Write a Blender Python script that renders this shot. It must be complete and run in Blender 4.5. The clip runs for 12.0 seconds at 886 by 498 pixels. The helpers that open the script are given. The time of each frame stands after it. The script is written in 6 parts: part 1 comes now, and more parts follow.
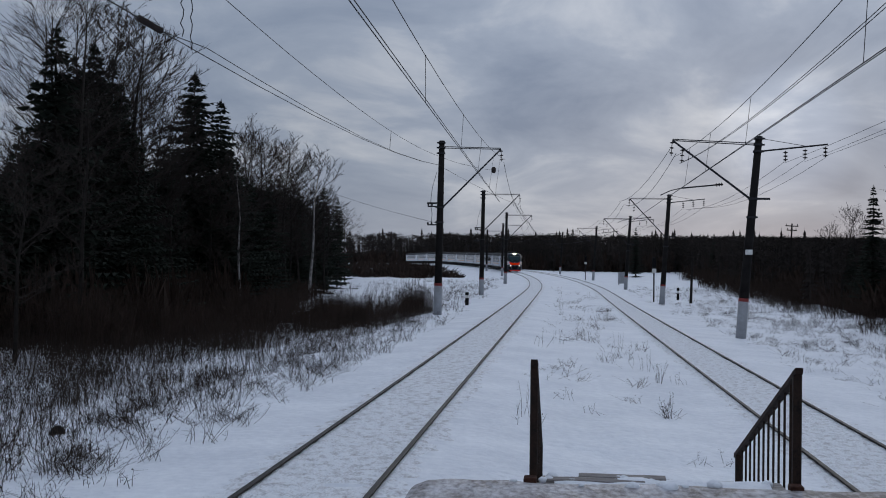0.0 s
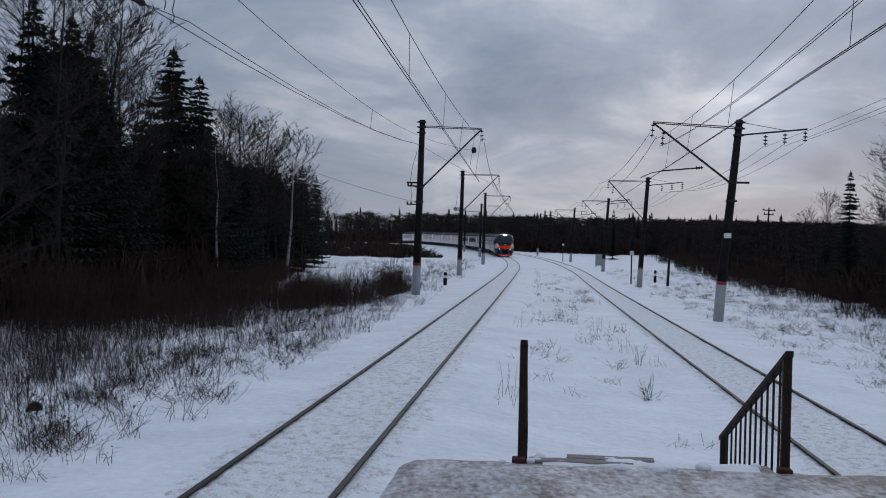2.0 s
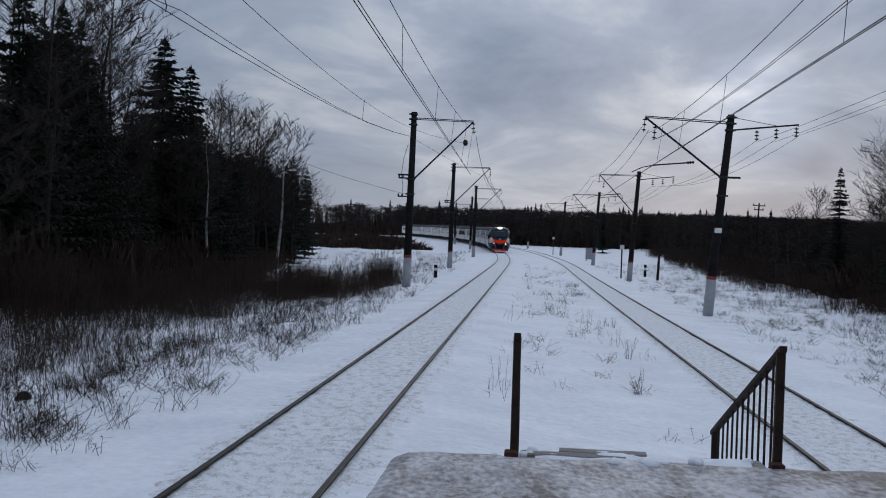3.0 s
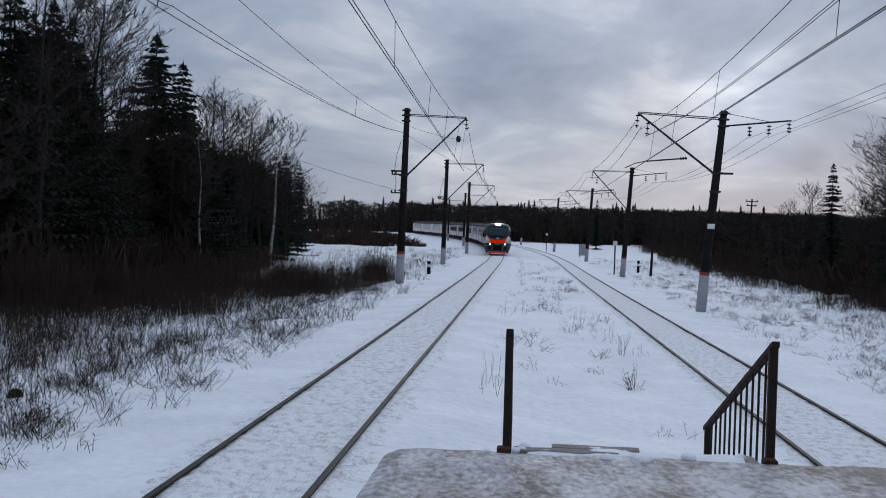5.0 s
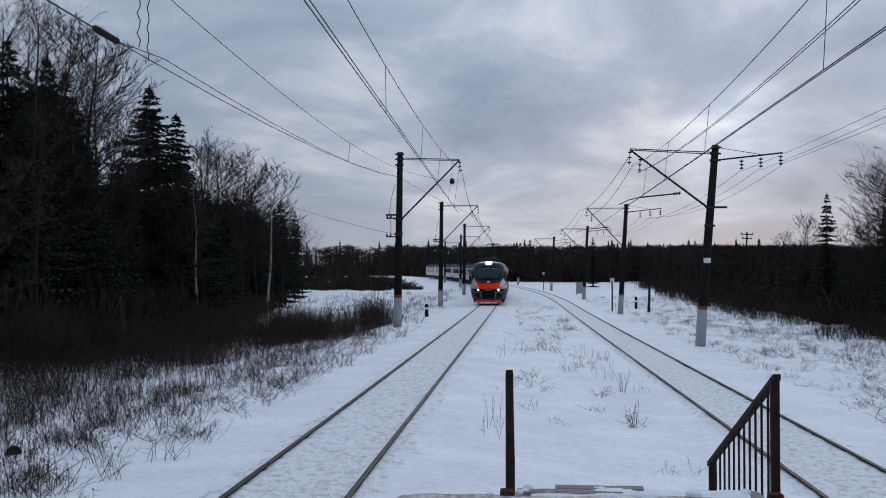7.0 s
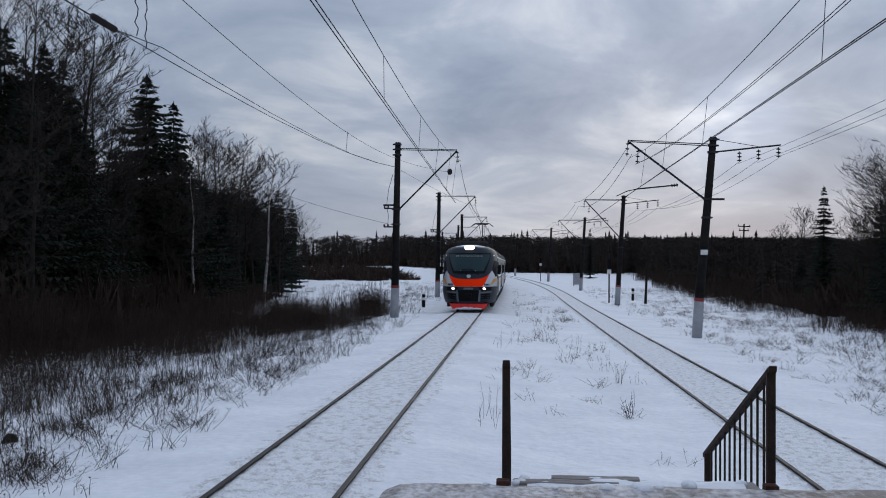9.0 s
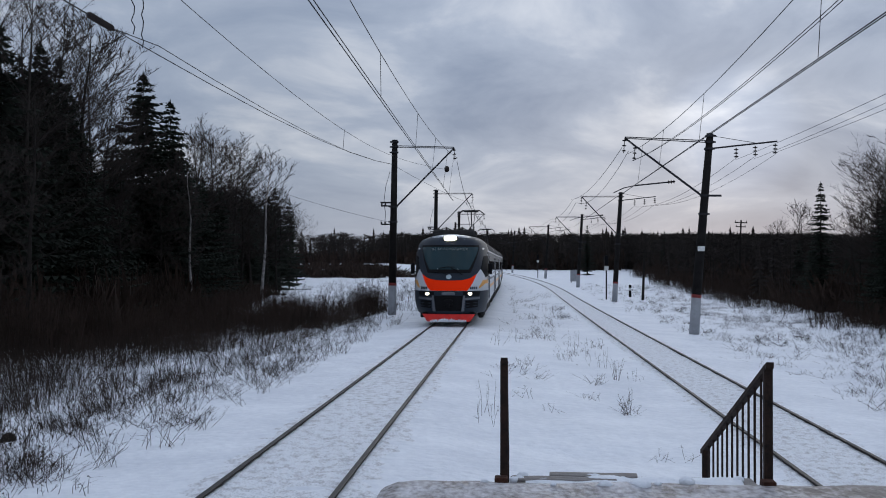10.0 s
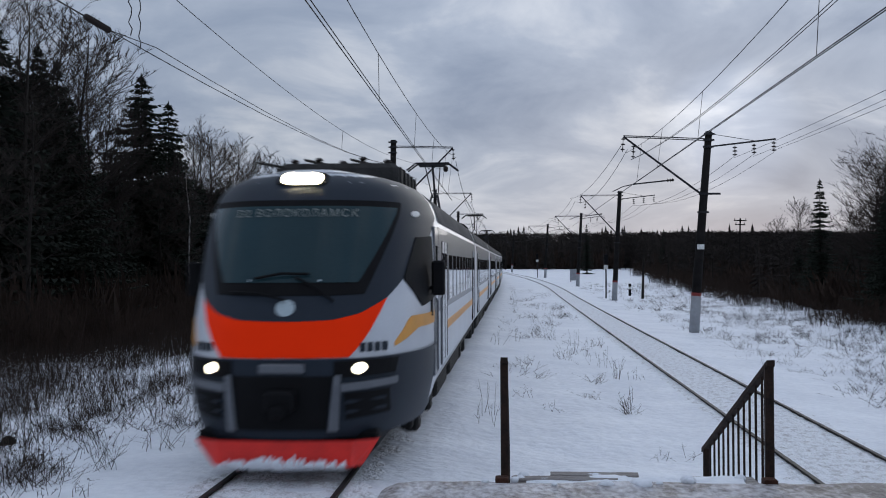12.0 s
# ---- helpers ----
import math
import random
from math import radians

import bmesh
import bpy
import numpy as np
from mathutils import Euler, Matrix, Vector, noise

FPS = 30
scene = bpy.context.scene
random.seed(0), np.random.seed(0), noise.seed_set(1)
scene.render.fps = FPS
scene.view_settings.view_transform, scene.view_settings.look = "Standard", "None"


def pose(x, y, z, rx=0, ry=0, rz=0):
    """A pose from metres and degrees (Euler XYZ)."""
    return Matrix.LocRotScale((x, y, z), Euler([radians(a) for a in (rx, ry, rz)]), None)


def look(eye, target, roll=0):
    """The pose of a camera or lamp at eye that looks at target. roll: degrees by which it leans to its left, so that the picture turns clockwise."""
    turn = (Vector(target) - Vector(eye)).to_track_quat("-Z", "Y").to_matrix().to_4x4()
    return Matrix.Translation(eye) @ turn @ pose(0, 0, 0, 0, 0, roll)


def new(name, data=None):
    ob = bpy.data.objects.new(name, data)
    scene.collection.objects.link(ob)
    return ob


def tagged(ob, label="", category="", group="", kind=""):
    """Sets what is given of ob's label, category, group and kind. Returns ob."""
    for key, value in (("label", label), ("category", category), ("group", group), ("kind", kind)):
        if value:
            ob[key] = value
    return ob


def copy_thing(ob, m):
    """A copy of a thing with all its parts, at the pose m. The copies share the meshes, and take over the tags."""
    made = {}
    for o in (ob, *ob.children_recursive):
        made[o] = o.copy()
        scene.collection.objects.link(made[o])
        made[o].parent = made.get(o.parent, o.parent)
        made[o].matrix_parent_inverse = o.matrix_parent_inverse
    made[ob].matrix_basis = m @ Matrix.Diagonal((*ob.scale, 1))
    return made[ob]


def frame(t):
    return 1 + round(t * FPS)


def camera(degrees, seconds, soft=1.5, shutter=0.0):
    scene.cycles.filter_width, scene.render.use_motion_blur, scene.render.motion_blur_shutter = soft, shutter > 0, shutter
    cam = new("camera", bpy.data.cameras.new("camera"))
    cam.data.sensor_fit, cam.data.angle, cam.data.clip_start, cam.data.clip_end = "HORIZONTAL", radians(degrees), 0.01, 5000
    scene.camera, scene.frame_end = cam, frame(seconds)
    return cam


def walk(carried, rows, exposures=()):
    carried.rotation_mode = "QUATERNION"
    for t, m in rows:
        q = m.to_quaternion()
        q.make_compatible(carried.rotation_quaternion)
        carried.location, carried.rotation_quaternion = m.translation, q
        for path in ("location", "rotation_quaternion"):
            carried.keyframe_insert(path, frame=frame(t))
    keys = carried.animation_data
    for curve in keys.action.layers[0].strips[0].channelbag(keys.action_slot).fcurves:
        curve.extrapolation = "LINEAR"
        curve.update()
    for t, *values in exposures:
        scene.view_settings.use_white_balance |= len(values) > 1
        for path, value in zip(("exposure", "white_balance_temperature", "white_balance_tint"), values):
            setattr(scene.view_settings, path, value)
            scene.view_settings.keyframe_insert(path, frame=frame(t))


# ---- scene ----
cam = camera(43.4, 12.0, soft=1.0, shutter=0.65)
PATH = [
    (0, (0.144, -0.159, 2.819), (-0.069, 1.829, 2.847), 0.7),
    (0.5, (0.155, -0.12, 2.81), (-0.056, 1.869, 2.836), 0.8),
    (1, (0.162, -0.087, 2.799), (-0.051, 1.902, 2.81), 1.4),
    (1.5, (0.099, -0.063, 2.803), (-0.09, 1.928, 2.808), 0.7),
    (2, (0.029, -0.062, 2.804), (-0.143, 1.931, 2.797), 1.4),
    (2.5, (-0.001, -0.068, 2.806), (-0.164, 1.925, 2.792), 1.9),
    (3, (-0.005, -0.028, 2.8), (-0.159, 1.966, 2.78), 1.9),
    (5, (0.004, 0.003, 2.795), (-0.138, 1.998, 2.769), 1.8),
    (5.5, (0.003, -0.005, 2.801), (-0.135, 1.99, 2.779), 1.5),
    (6, (0.003, -0.006, 2.805), (-0.13, 1.989, 2.829), 0.4),
    (6.5, (0.004, -0.016, 2.808), (-0.129, 1.979, 2.855), 0.2),
    (7, (0.009, 0.018, 2.798), (-0.128, 2.013, 2.848), -0.0),
    (9, (0.006, 0.012, 2.796), (-0.126, 2.008, 2.829), 0.3),
    (9.5, (0.002, -0.008, 2.802), (-0.128, 1.988, 2.834), 0.2),
    (10, (0.004, -0.007, 2.801), (-0.123, 1.989, 2.829), 0.1),
    (10.5, (-0.003, -0.012, 2.798), (-0.129, 1.984, 2.826), 0.0),
    (11, (0.003, 0.001, 2.798), (-0.123, 1.997, 2.822), 0.0),
    (11.5, (0.002, 0.0, 2.799), (-0.122, 1.996, 2.819), -0.0),
    (12, (0.006, 0.023, 2.8), (-0.12, 2.019, 2.828), -0.3),
]
walk(cam, [(t, look(eye, target, roll)) for t, eye, target, roll in PATH], [(0, -0.08), (1, -0.06), (2, 0.0), (3, 0.06), (5, 0.22), (6, 0.24), (12, 0.24)])

# ---- light: an overcast winter day, the sun low behind thin cloud ahead and to the right ----
SUN_YAW, SUN_UP = 11.0, 6.6


def build_world():
    w = bpy.data.worlds.new("overcast_sky")
    scene.world = w
    w.use_nodes = True
    nt = w.node_tree
    n = nt.nodes
    n.clear()
    out = n.new("ShaderNodeOutputWorld")
    sky = n.new("ShaderNodeTexSky")
    sky.sky_type, sky.sun_disc = "NISHITA", False
    sky.sun_elevation, sky.sun_rotation = radians(SUN_UP), radians(SUN_YAW)
    sky_bg = n.new("ShaderNodeBackground")
    sky_bg.inputs["Strength"].default_value = 0.05
    nt.links.new(sky.outputs[0], sky_bg.inputs["Color"])
    co = n.new("ShaderNodeTexCoord")
    sep = n.new("ShaderNodeSeparateXYZ")
    nt.links.new(co.outputs["Generated"], sep.inputs[0])
    # clouds lie on a flat layer: the direction is divided by its height
    up = n.new("ShaderNodeMath"); up.operation = "ADD"; up.inputs[1].default_value = 0.30
    nt.links.new(sep.outputs["Z"], up.inputs[0])
    up2 = n.new("ShaderNodeMath"); up2.operation = "MAXIMUM"; up2.inputs[1].default_value = 0.05
    nt.links.new(up.outputs[0], up2.inputs[0])
    dx = n.new("ShaderNodeMath"); dx.operation = "DIVIDE"
    dy = n.new("ShaderNodeMath"); dy.operation = "DIVIDE"
    for d, o in ((dx, "X"), (dy, "Y")):
        nt.links.new(sep.outputs[o], d.inputs[0]); nt.links.new(up2.outputs[0], d.inputs[1])
    comb = n.new("ShaderNodeCombineXYZ")
    nt.links.new(dx.outputs[0], comb.inputs[0]); nt.links.new(dy.outputs[0], comb.inputs[1])
    big = n.new("ShaderNodeTexNoise")
    big.inputs["Scale"].default_value, big.inputs["Detail"].default_value = 2.5, 7.0
    big.inputs["Roughness"].default_value, big.inputs["Distortion"].default_value = 0.56, 0.5
    nt.links.new(comb.outputs[0], big.inputs["Vector"])
    ramp = n.new("ShaderNodeValToRGB")
    e = ramp.color_ramp.elements
    e[0].position, e[0].color = 0.30, (0.245, 0.31, 0.435, 1)
    e[1].position, e[1].color = 0.70, (0.62, 0.66, 0.735, 1)
    m = e.new(0.50); m.color = (0.355, 0.42, 0.54, 1)
    nt.links.new(big.outputs["Fac"], ramp.inputs[0])
    # brighter towards the veiled sun
    sun_dir = Vector((math.sin(radians(SUN_YAW)) * math.cos(radians(SUN_UP)), math.cos(radians(SUN_YAW)) * math.cos(radians(SUN_UP)), math.sin(radians(SUN_UP))))
    dot = n.new("ShaderNodeVectorMath"); dot.operation = "DOT_PRODUCT"
    dot.inputs[1].default_value = sun_dir
    nt.links.new(co.outputs["Generated"], dot.inputs[0])
    glow = n.new("ShaderNodeMapRange"); glow.interpolation_type = "SMOOTHSTEP"
    glow.inputs["From Min"].default_value, glow.inputs["From Max"].default_value = 0.90, 1.0
    glow.inputs["To Min"].default_value, glow.inputs["To Max"].default_value = 0.0, 0.32
    nt.links.new(dot.outputs["Value"], glow.inputs[0])
    gmul = n.new("ShaderNodeMath"); gmul.operation = "MULTIPLY"
    nt.links.new(glow.outputs[0], gmul.inputs[0]); nt.links.new(big.outputs["Fac"], gmul.inputs[1])
    core = n.new("ShaderNodeMapRange"); core.interpolation_type = "SMOOTHSTEP"
    core.inputs["From Min"].default_value, core.inputs["From Max"].default_value = 0.9975, 1.0
    core.inputs["To Min"].default_value, core.inputs["To Max"].default_value = 1.0, 1.32
    nt.links.new(dot.outputs["Value"], core.inputs[0])
    gadd = n.new("ShaderNodeMath"); gadd.operation = "ADD"
    nt.links.new(gmul.outputs[0], gadd.inputs[0]); nt.links.new(core.outputs[0], gadd.inputs[1])
    # pale band low over the horizon
    low = n.new("ShaderNodeMapRange"); low.interpolation_type = "SMOOTHSTEP"
    low.inputs["From Min"].default_value, low.inputs["From Max"].default_value = 0.0, 0.13
    low.inputs["To Min"].default_value, low.inputs["To Max"].default_value = 0.35, 0.0
    nt.links.new(sep.outputs["Z"], low.inputs[0])
    mix = n.new("ShaderNodeMix"); mix.data_type = "RGBA"
    nt.links.new(low.outputs[0], mix.inputs["Factor"])
    nt.links.new(ramp.outputs[0], mix.inputs["A"])
    mix.inputs["B"].default_value = (0.48, 0.545, 0.65, 1)
    bg = n.new("ShaderNodeBackground")
    nt.links.new(mix.outputs["Result"], bg.inputs["Color"])
    st = n.new("ShaderNodeMath"); st.operation = "MULTIPLY"; st.inputs[1].default_value = 0.75
    dome = n.new("ShaderNodeMapRange")
    dome.inputs["From Min"].default_value, dome.inputs["From Max"].default_value = 0.0, 1.0
    dome.inputs["To Min"].default_value, dome.inputs["To Max"].default_value = 0.95, 1.85
    nt.links.new(sep.outputs["Z"], dome.inputs[0])
    over = n.new("ShaderNodeMath"); over.operation = "MULTIPLY"
    nt.links.new(gadd.outputs[0], over.inputs[0]); nt.links.new(dome.outputs[0], over.inputs[1])
    nt.links.new(over.outputs[0], st.inputs[0]); nt.links.new(st.outputs[0], bg.inputs["Strength"])
    add = n.new("ShaderNodeMixShader"); add.inputs[0].default_value = 0.96
    nt.links.new(sky_bg.outputs[0], add.inputs[1]); nt.links.new(bg.outputs[0], add.inputs[2])
    nt.links.new(add.outputs[0], out.inputs["Surface"])
    lamp = bpy.data.lights.new("sun", "SUN")
    lamp.energy, lamp.angle, lamp.color = 0.6, radians(40), (1, 0.97, 0.93)
    s = new("sun", lamp)
    s.matrix_world = look(sun_dir * 100, (0, 0, 0))


build_world()

# ---- materials ----


def material(name, colour, rough=0.8, metal=0.0, vary=0.25, scale=3.0, fine=40.0, bump=0.2, bump_scale=30.0, colour2=None, by_object=0.0, by_island=0.0, emit=0.0, coat=0.0, gloss=0.5, band=(0.36, 0.64), bump_dist=0.02, stretch=None):
    """A surface with variation at two scales and a fine relief."""
    m = bpy.data.materials.new(name)
    m.use_nodes = True
    nt = m.node_tree
    n = nt.nodes
    b = n["Principled BSDF"]
    b.inputs["Roughness"].default_value, b.inputs["Metallic"].default_value = rough, metal
    b.inputs["Coat Weight"].default_value = coat
    b.inputs["Specular IOR Level"].default_value = gloss
    co = n.new("ShaderNodeTexCoord")
    vec = co.outputs["Object"]
    if stretch:
        mp = n.new("ShaderNodeMapping")
        mp.inputs["Scale"].default_value = stretch
        nt.links.new(vec, mp.inputs[0])
        vec = mp.outputs[0]
    n1 = n.new("ShaderNodeTexNoise"); n1.inputs["Scale"].default_value = scale; n1.inputs["Detail"].default_value = 5
    n2 = n.new("ShaderNodeTexNoise"); n2.inputs["Scale"].default_value = fine; n2.inputs["Detail"].default_value = 3
    nt.links.new(vec, n1.inputs["Vector"]); nt.links.new(vec, n2.inputs["Vector"])
    av = n.new("ShaderNodeMath"); av.operation = "MULTIPLY_ADD"; av.inputs[1].default_value = 0.6
    half = n.new("ShaderNodeMath"); half.operation = "MULTIPLY"; half.inputs[1].default_value = 0.4
    nt.links.new(n2.outputs["Fac"], half.inputs[0])
    nt.links.new(n1.outputs["Fac"], av.inputs[0]); nt.links.new(half.outputs[0], av.inputs[2])
    ramp = n.new("ShaderNodeValToRGB")
    e = ramp.color_ramp.elements
    c2 = colour2 or tuple(min(1, c * (1 + vary)) for c in colour)
    c1 = colour if colour2 else tuple(c * (1 - vary) for c in colour)
    e[0].position, e[0].color = band[0], (*c1, 1)
    e[1].position, e[1].color = band[1], (*c2, 1)
    nt.links.new(av.outputs[0], ramp.inputs[0])
    col = ramp.outputs[0]
    if by_object or by_island:
        src = n.new("ShaderNodeObjectInfo" if by_object else "ShaderNodeNewGeometry").outputs["Random" if by_object else "Random Per Island"]
        mr = n.new("ShaderNodeMapRange")
        k = by_object or by_island
        mr.inputs["To Min"].default_value, mr.inputs["To Max"].default_value = 1 - k, 1 + k
        nt.links.new(src, mr.inputs[0])
        mu = n.new("ShaderNodeVectorMath"); mu.operation = "SCALE"
        nt.links.new(col, mu.inputs[0]); nt.links.new(mr.outputs[0], mu.inputs["Scale"])
        col = mu.outputs[0]
    nt.links.new(col, b.inputs["Base Color"])
    if bump:
        n3 = n.new("ShaderNodeTexNoise"); n3.inputs["Scale"].default_value = bump_scale; n3.inputs["Detail"].default_value = 6
        nt.links.new(vec, n3.inputs["Vector"])
        bp = n.new("ShaderNodeBump"); bp.inputs["Strength"].default_value = bump; bp.inputs["Distance"].default_value = bump_dist
        nt.links.new(n3.outputs["Fac"], bp.inputs["Height"]); nt.links.new(bp.outputs[0], b.inputs["Normal"])
    if emit:
        b.inputs["Emission Color"].default_value = (*colour, 1)
        b.inputs["Emission Strength"].default_value = emit
    return m


SNOW = material("snow", (0.68, 0.705, 0.76), 0.75, vary=0.0, scale=0.5, fine=6, bump=0.75, bump_scale=3.2, colour2=(0.83, 0.85, 0.89), bump_dist=0.12)
TRACK_SNOW = material("trodden_track_snow", (0.50, 0.49, 0.51), 0.75, scale=4.5, fine=20, bump=1.0, bump_scale=8.0, colour2=(0.80, 0.82, 0.86), bump_dist=0.10, stretch=(1.5, 0.9, 1), band=(0.36, 0.52))
ICE = material("icy_platform_snow", (0.105, 0.088, 0.085), 0.6, scale=1.3, fine=16, bump=0.9, bump_scale=7.0, colour2=(0.50, 0.50, 0.54), bump_dist=0.06, band=(0.40, 0.60), stretch=(1.2, 0.6, 1))
CONCRETE = material("old_concrete", (0.30, 0.29, 0.28), 0.9, scale=2, fine=25, bump=0.4)
POLE = material("weathered_pole", (0.014, 0.0125, 0.012), 0.85, vary=0.4, scale=2, fine=20, bump=0.3, gloss=0.12)
POLE_BASE = material("grey_painted_concrete", (0.27, 0.28, 0.30), 0.85, vary=0.2, scale=2, fine=18, bump=0.3)
RED_PAINT = material("faded_red_paint", (0.20, 0.022, 0.02), 0.6)
WHITE_PAINT = material("dirty_white_paint", (0.6, 0.6, 0.58), 0.6)
STEEL = material("dark_galvanised_steel", (0.022, 0.022, 0.025), 0.65, 0.0, scale=4, bump=0.1, gloss=0.2)
RUST = material("rusty_painted_steel", (0.014, 0.011, 0.010), 0.75, 0.0, scale=8, bump=0.3, colour2=(0.040, 0.024, 0.018), gloss=0.12)
RED_RUST = material("red_rust", (0.030, 0.014, 0.010), 0.85, scale=12, bump=0.5, colour2=(0.075, 0.034, 0.024), gloss=0.12)
WIRE = material("tarnished_wire", (0.015, 0.015, 0.017), 0.7, 0.0, bump=0, gloss=0.2)
CERAMIC = material("brown_glazed_insulator", (0.02, 0.014, 0.012), 0.5, bump=0, gloss=0.2)
RAIL = material("rusted_rail_side", (0.014, 0.012, 0.011), 0.75, 0.0, scale=6, bump=0.3, colour2=(0.030, 0.025, 0.022), gloss=0.15)
RAIL_TOP = material("worn_rail_head", (0.016, 0.015, 0.016), 0.6, 0.0, scale=6, bump=0.05, gloss=0.2)
WOOD = material("weathered_board", (0.16, 0.14, 0.13), 0.85, scale=3, bump=0.3, colour2=(0.34, 0.32, 0.31), stretch=(1, 8, 8), gloss=0.12)
BARK = material("dark_bark", (0.020, 0.017, 0.015), 0.95, vary=0.4, scale=4, bump=0.4, by_object=0.3, gloss=0.12)
BIRCH = material("birch_bark", (0.06, 0.05, 0.045), 0.9, scale=5, bump=0.3, colour2=(0.34, 0.32, 0.31), gloss=0.12)
TWIG = material("bare_twigs", (0.030, 0.024, 0.021), 0.95, vary=0.3, scale=1, bump=0, by_object=0.3, gloss=0.12)
NEEDLE = material("spruce_needles", (0.014, 0.018, 0.014), 0.9, vary=0.4, scale=2, bump=0, colour2=(0.030, 0.036, 0.027), gloss=0.12)
SCRUB = material("brown_scrub_twigs", (0.034, 0.023, 0.018), 0.95, vary=0.4, scale=0.6, bump=0, by_island=0.35, gloss=0.12)
WEED = material("dry_weed_stalks", (0.034, 0.025, 0.020), 0.95, vary=0.4, scale=0.5, bump=0, by_island=0.5, gloss=0.12)
FAR = material("far_forest", (0.026, 0.0215, 0.019), 0.95, vary=0.4, scale=0.05, bump=0, by_island=0.4, gloss=0.12)
CAR_WHITE = material("pale_grey_car_paint", (0.52, 0.54, 0.58), 0.4, vary=0.08, scale=0.8, bump=0.02, coat=0.15)
CAR_GREY = material("mid_grey_car_paint", (0.10, 0.108, 0.125), 0.4, vary=0.15, scale=0.8, bump=0.02, coat=0.3)
CAR_DARK = material("slate_grey_car_paint", (0.018, 0.025, 0.036), 0.5, vary=0.12, scale=0.9, bump=0.02, coat=0.0, gloss=0.15)
CAR_ORANGE = material("orange_red_car_paint", (1.0, 0.036, 0.003), 0.55, vary=0.04, scale=1.5, bump=0.02, gloss=0.05)
CAR_RED = material("red_plough_paint", (0.75, 0.022, 0.014), 0.5, vary=0.15, scale=3, bump=0.1)
CAR_GOLD = material("amber_stripe_paint", (0.62, 0.27, 0.03), 0.4, vary=0.08, bump=0.02)
# black plastic parts, and the painted shade of recesses in the cab front
BLACK = material("black_plastic_and_recess_shade", (0.005, 0.005, 0.006), 0.7, vary=0.3, bump=0.05, gloss=0.12)
GLASS_DARK = material("dark_tinted_glass", (0.012, 0.014, 0.017), 0.06, vary=0.1, bump=0, coat=0.5)
SCREEN_GLASS = material("windscreen_glass", (0.018, 0.040, 0.048), 0.12, vary=0.15, scale=0.6, bump=0, gloss=0.14)
ROOF = material("dull_grey_roof", (0.042, 0.044, 0.050), 0.8, vary=0.3, scale=0.7, bump=0.05, gloss=0.1)
GRIME = material("underframe_grime", (0.018, 0.017, 0.017), 0.85, vary=0.4, scale=4, bump=0.2, gloss=0.2)
ROOF_KIT = material("dusty_roof_equipment", (0.035, 0.034, 0.033), 0.8, vary=0.4, scale=3, bump=0.2, gloss=0.12)
LAMP = material("warm_searchlight", (1.0, 0.80, 0.50), 0.3, bump=0, vary=0, emit=60.0)
HEADLIGHT = material("white_headlight", (1.0, 0.90, 0.68), 0.3, bump=0, vary=0, emit=3.5)
DISPLAY = material("lit_display_text", (0.22, 0.25, 0.25), 0.4, bump=0, vary=0, emit=0.1)
BADGE = material("silver_badge", (0.35, 0.42, 0.45), 0.4, 0.3, bump=0)

# ---- mesh helpers ----


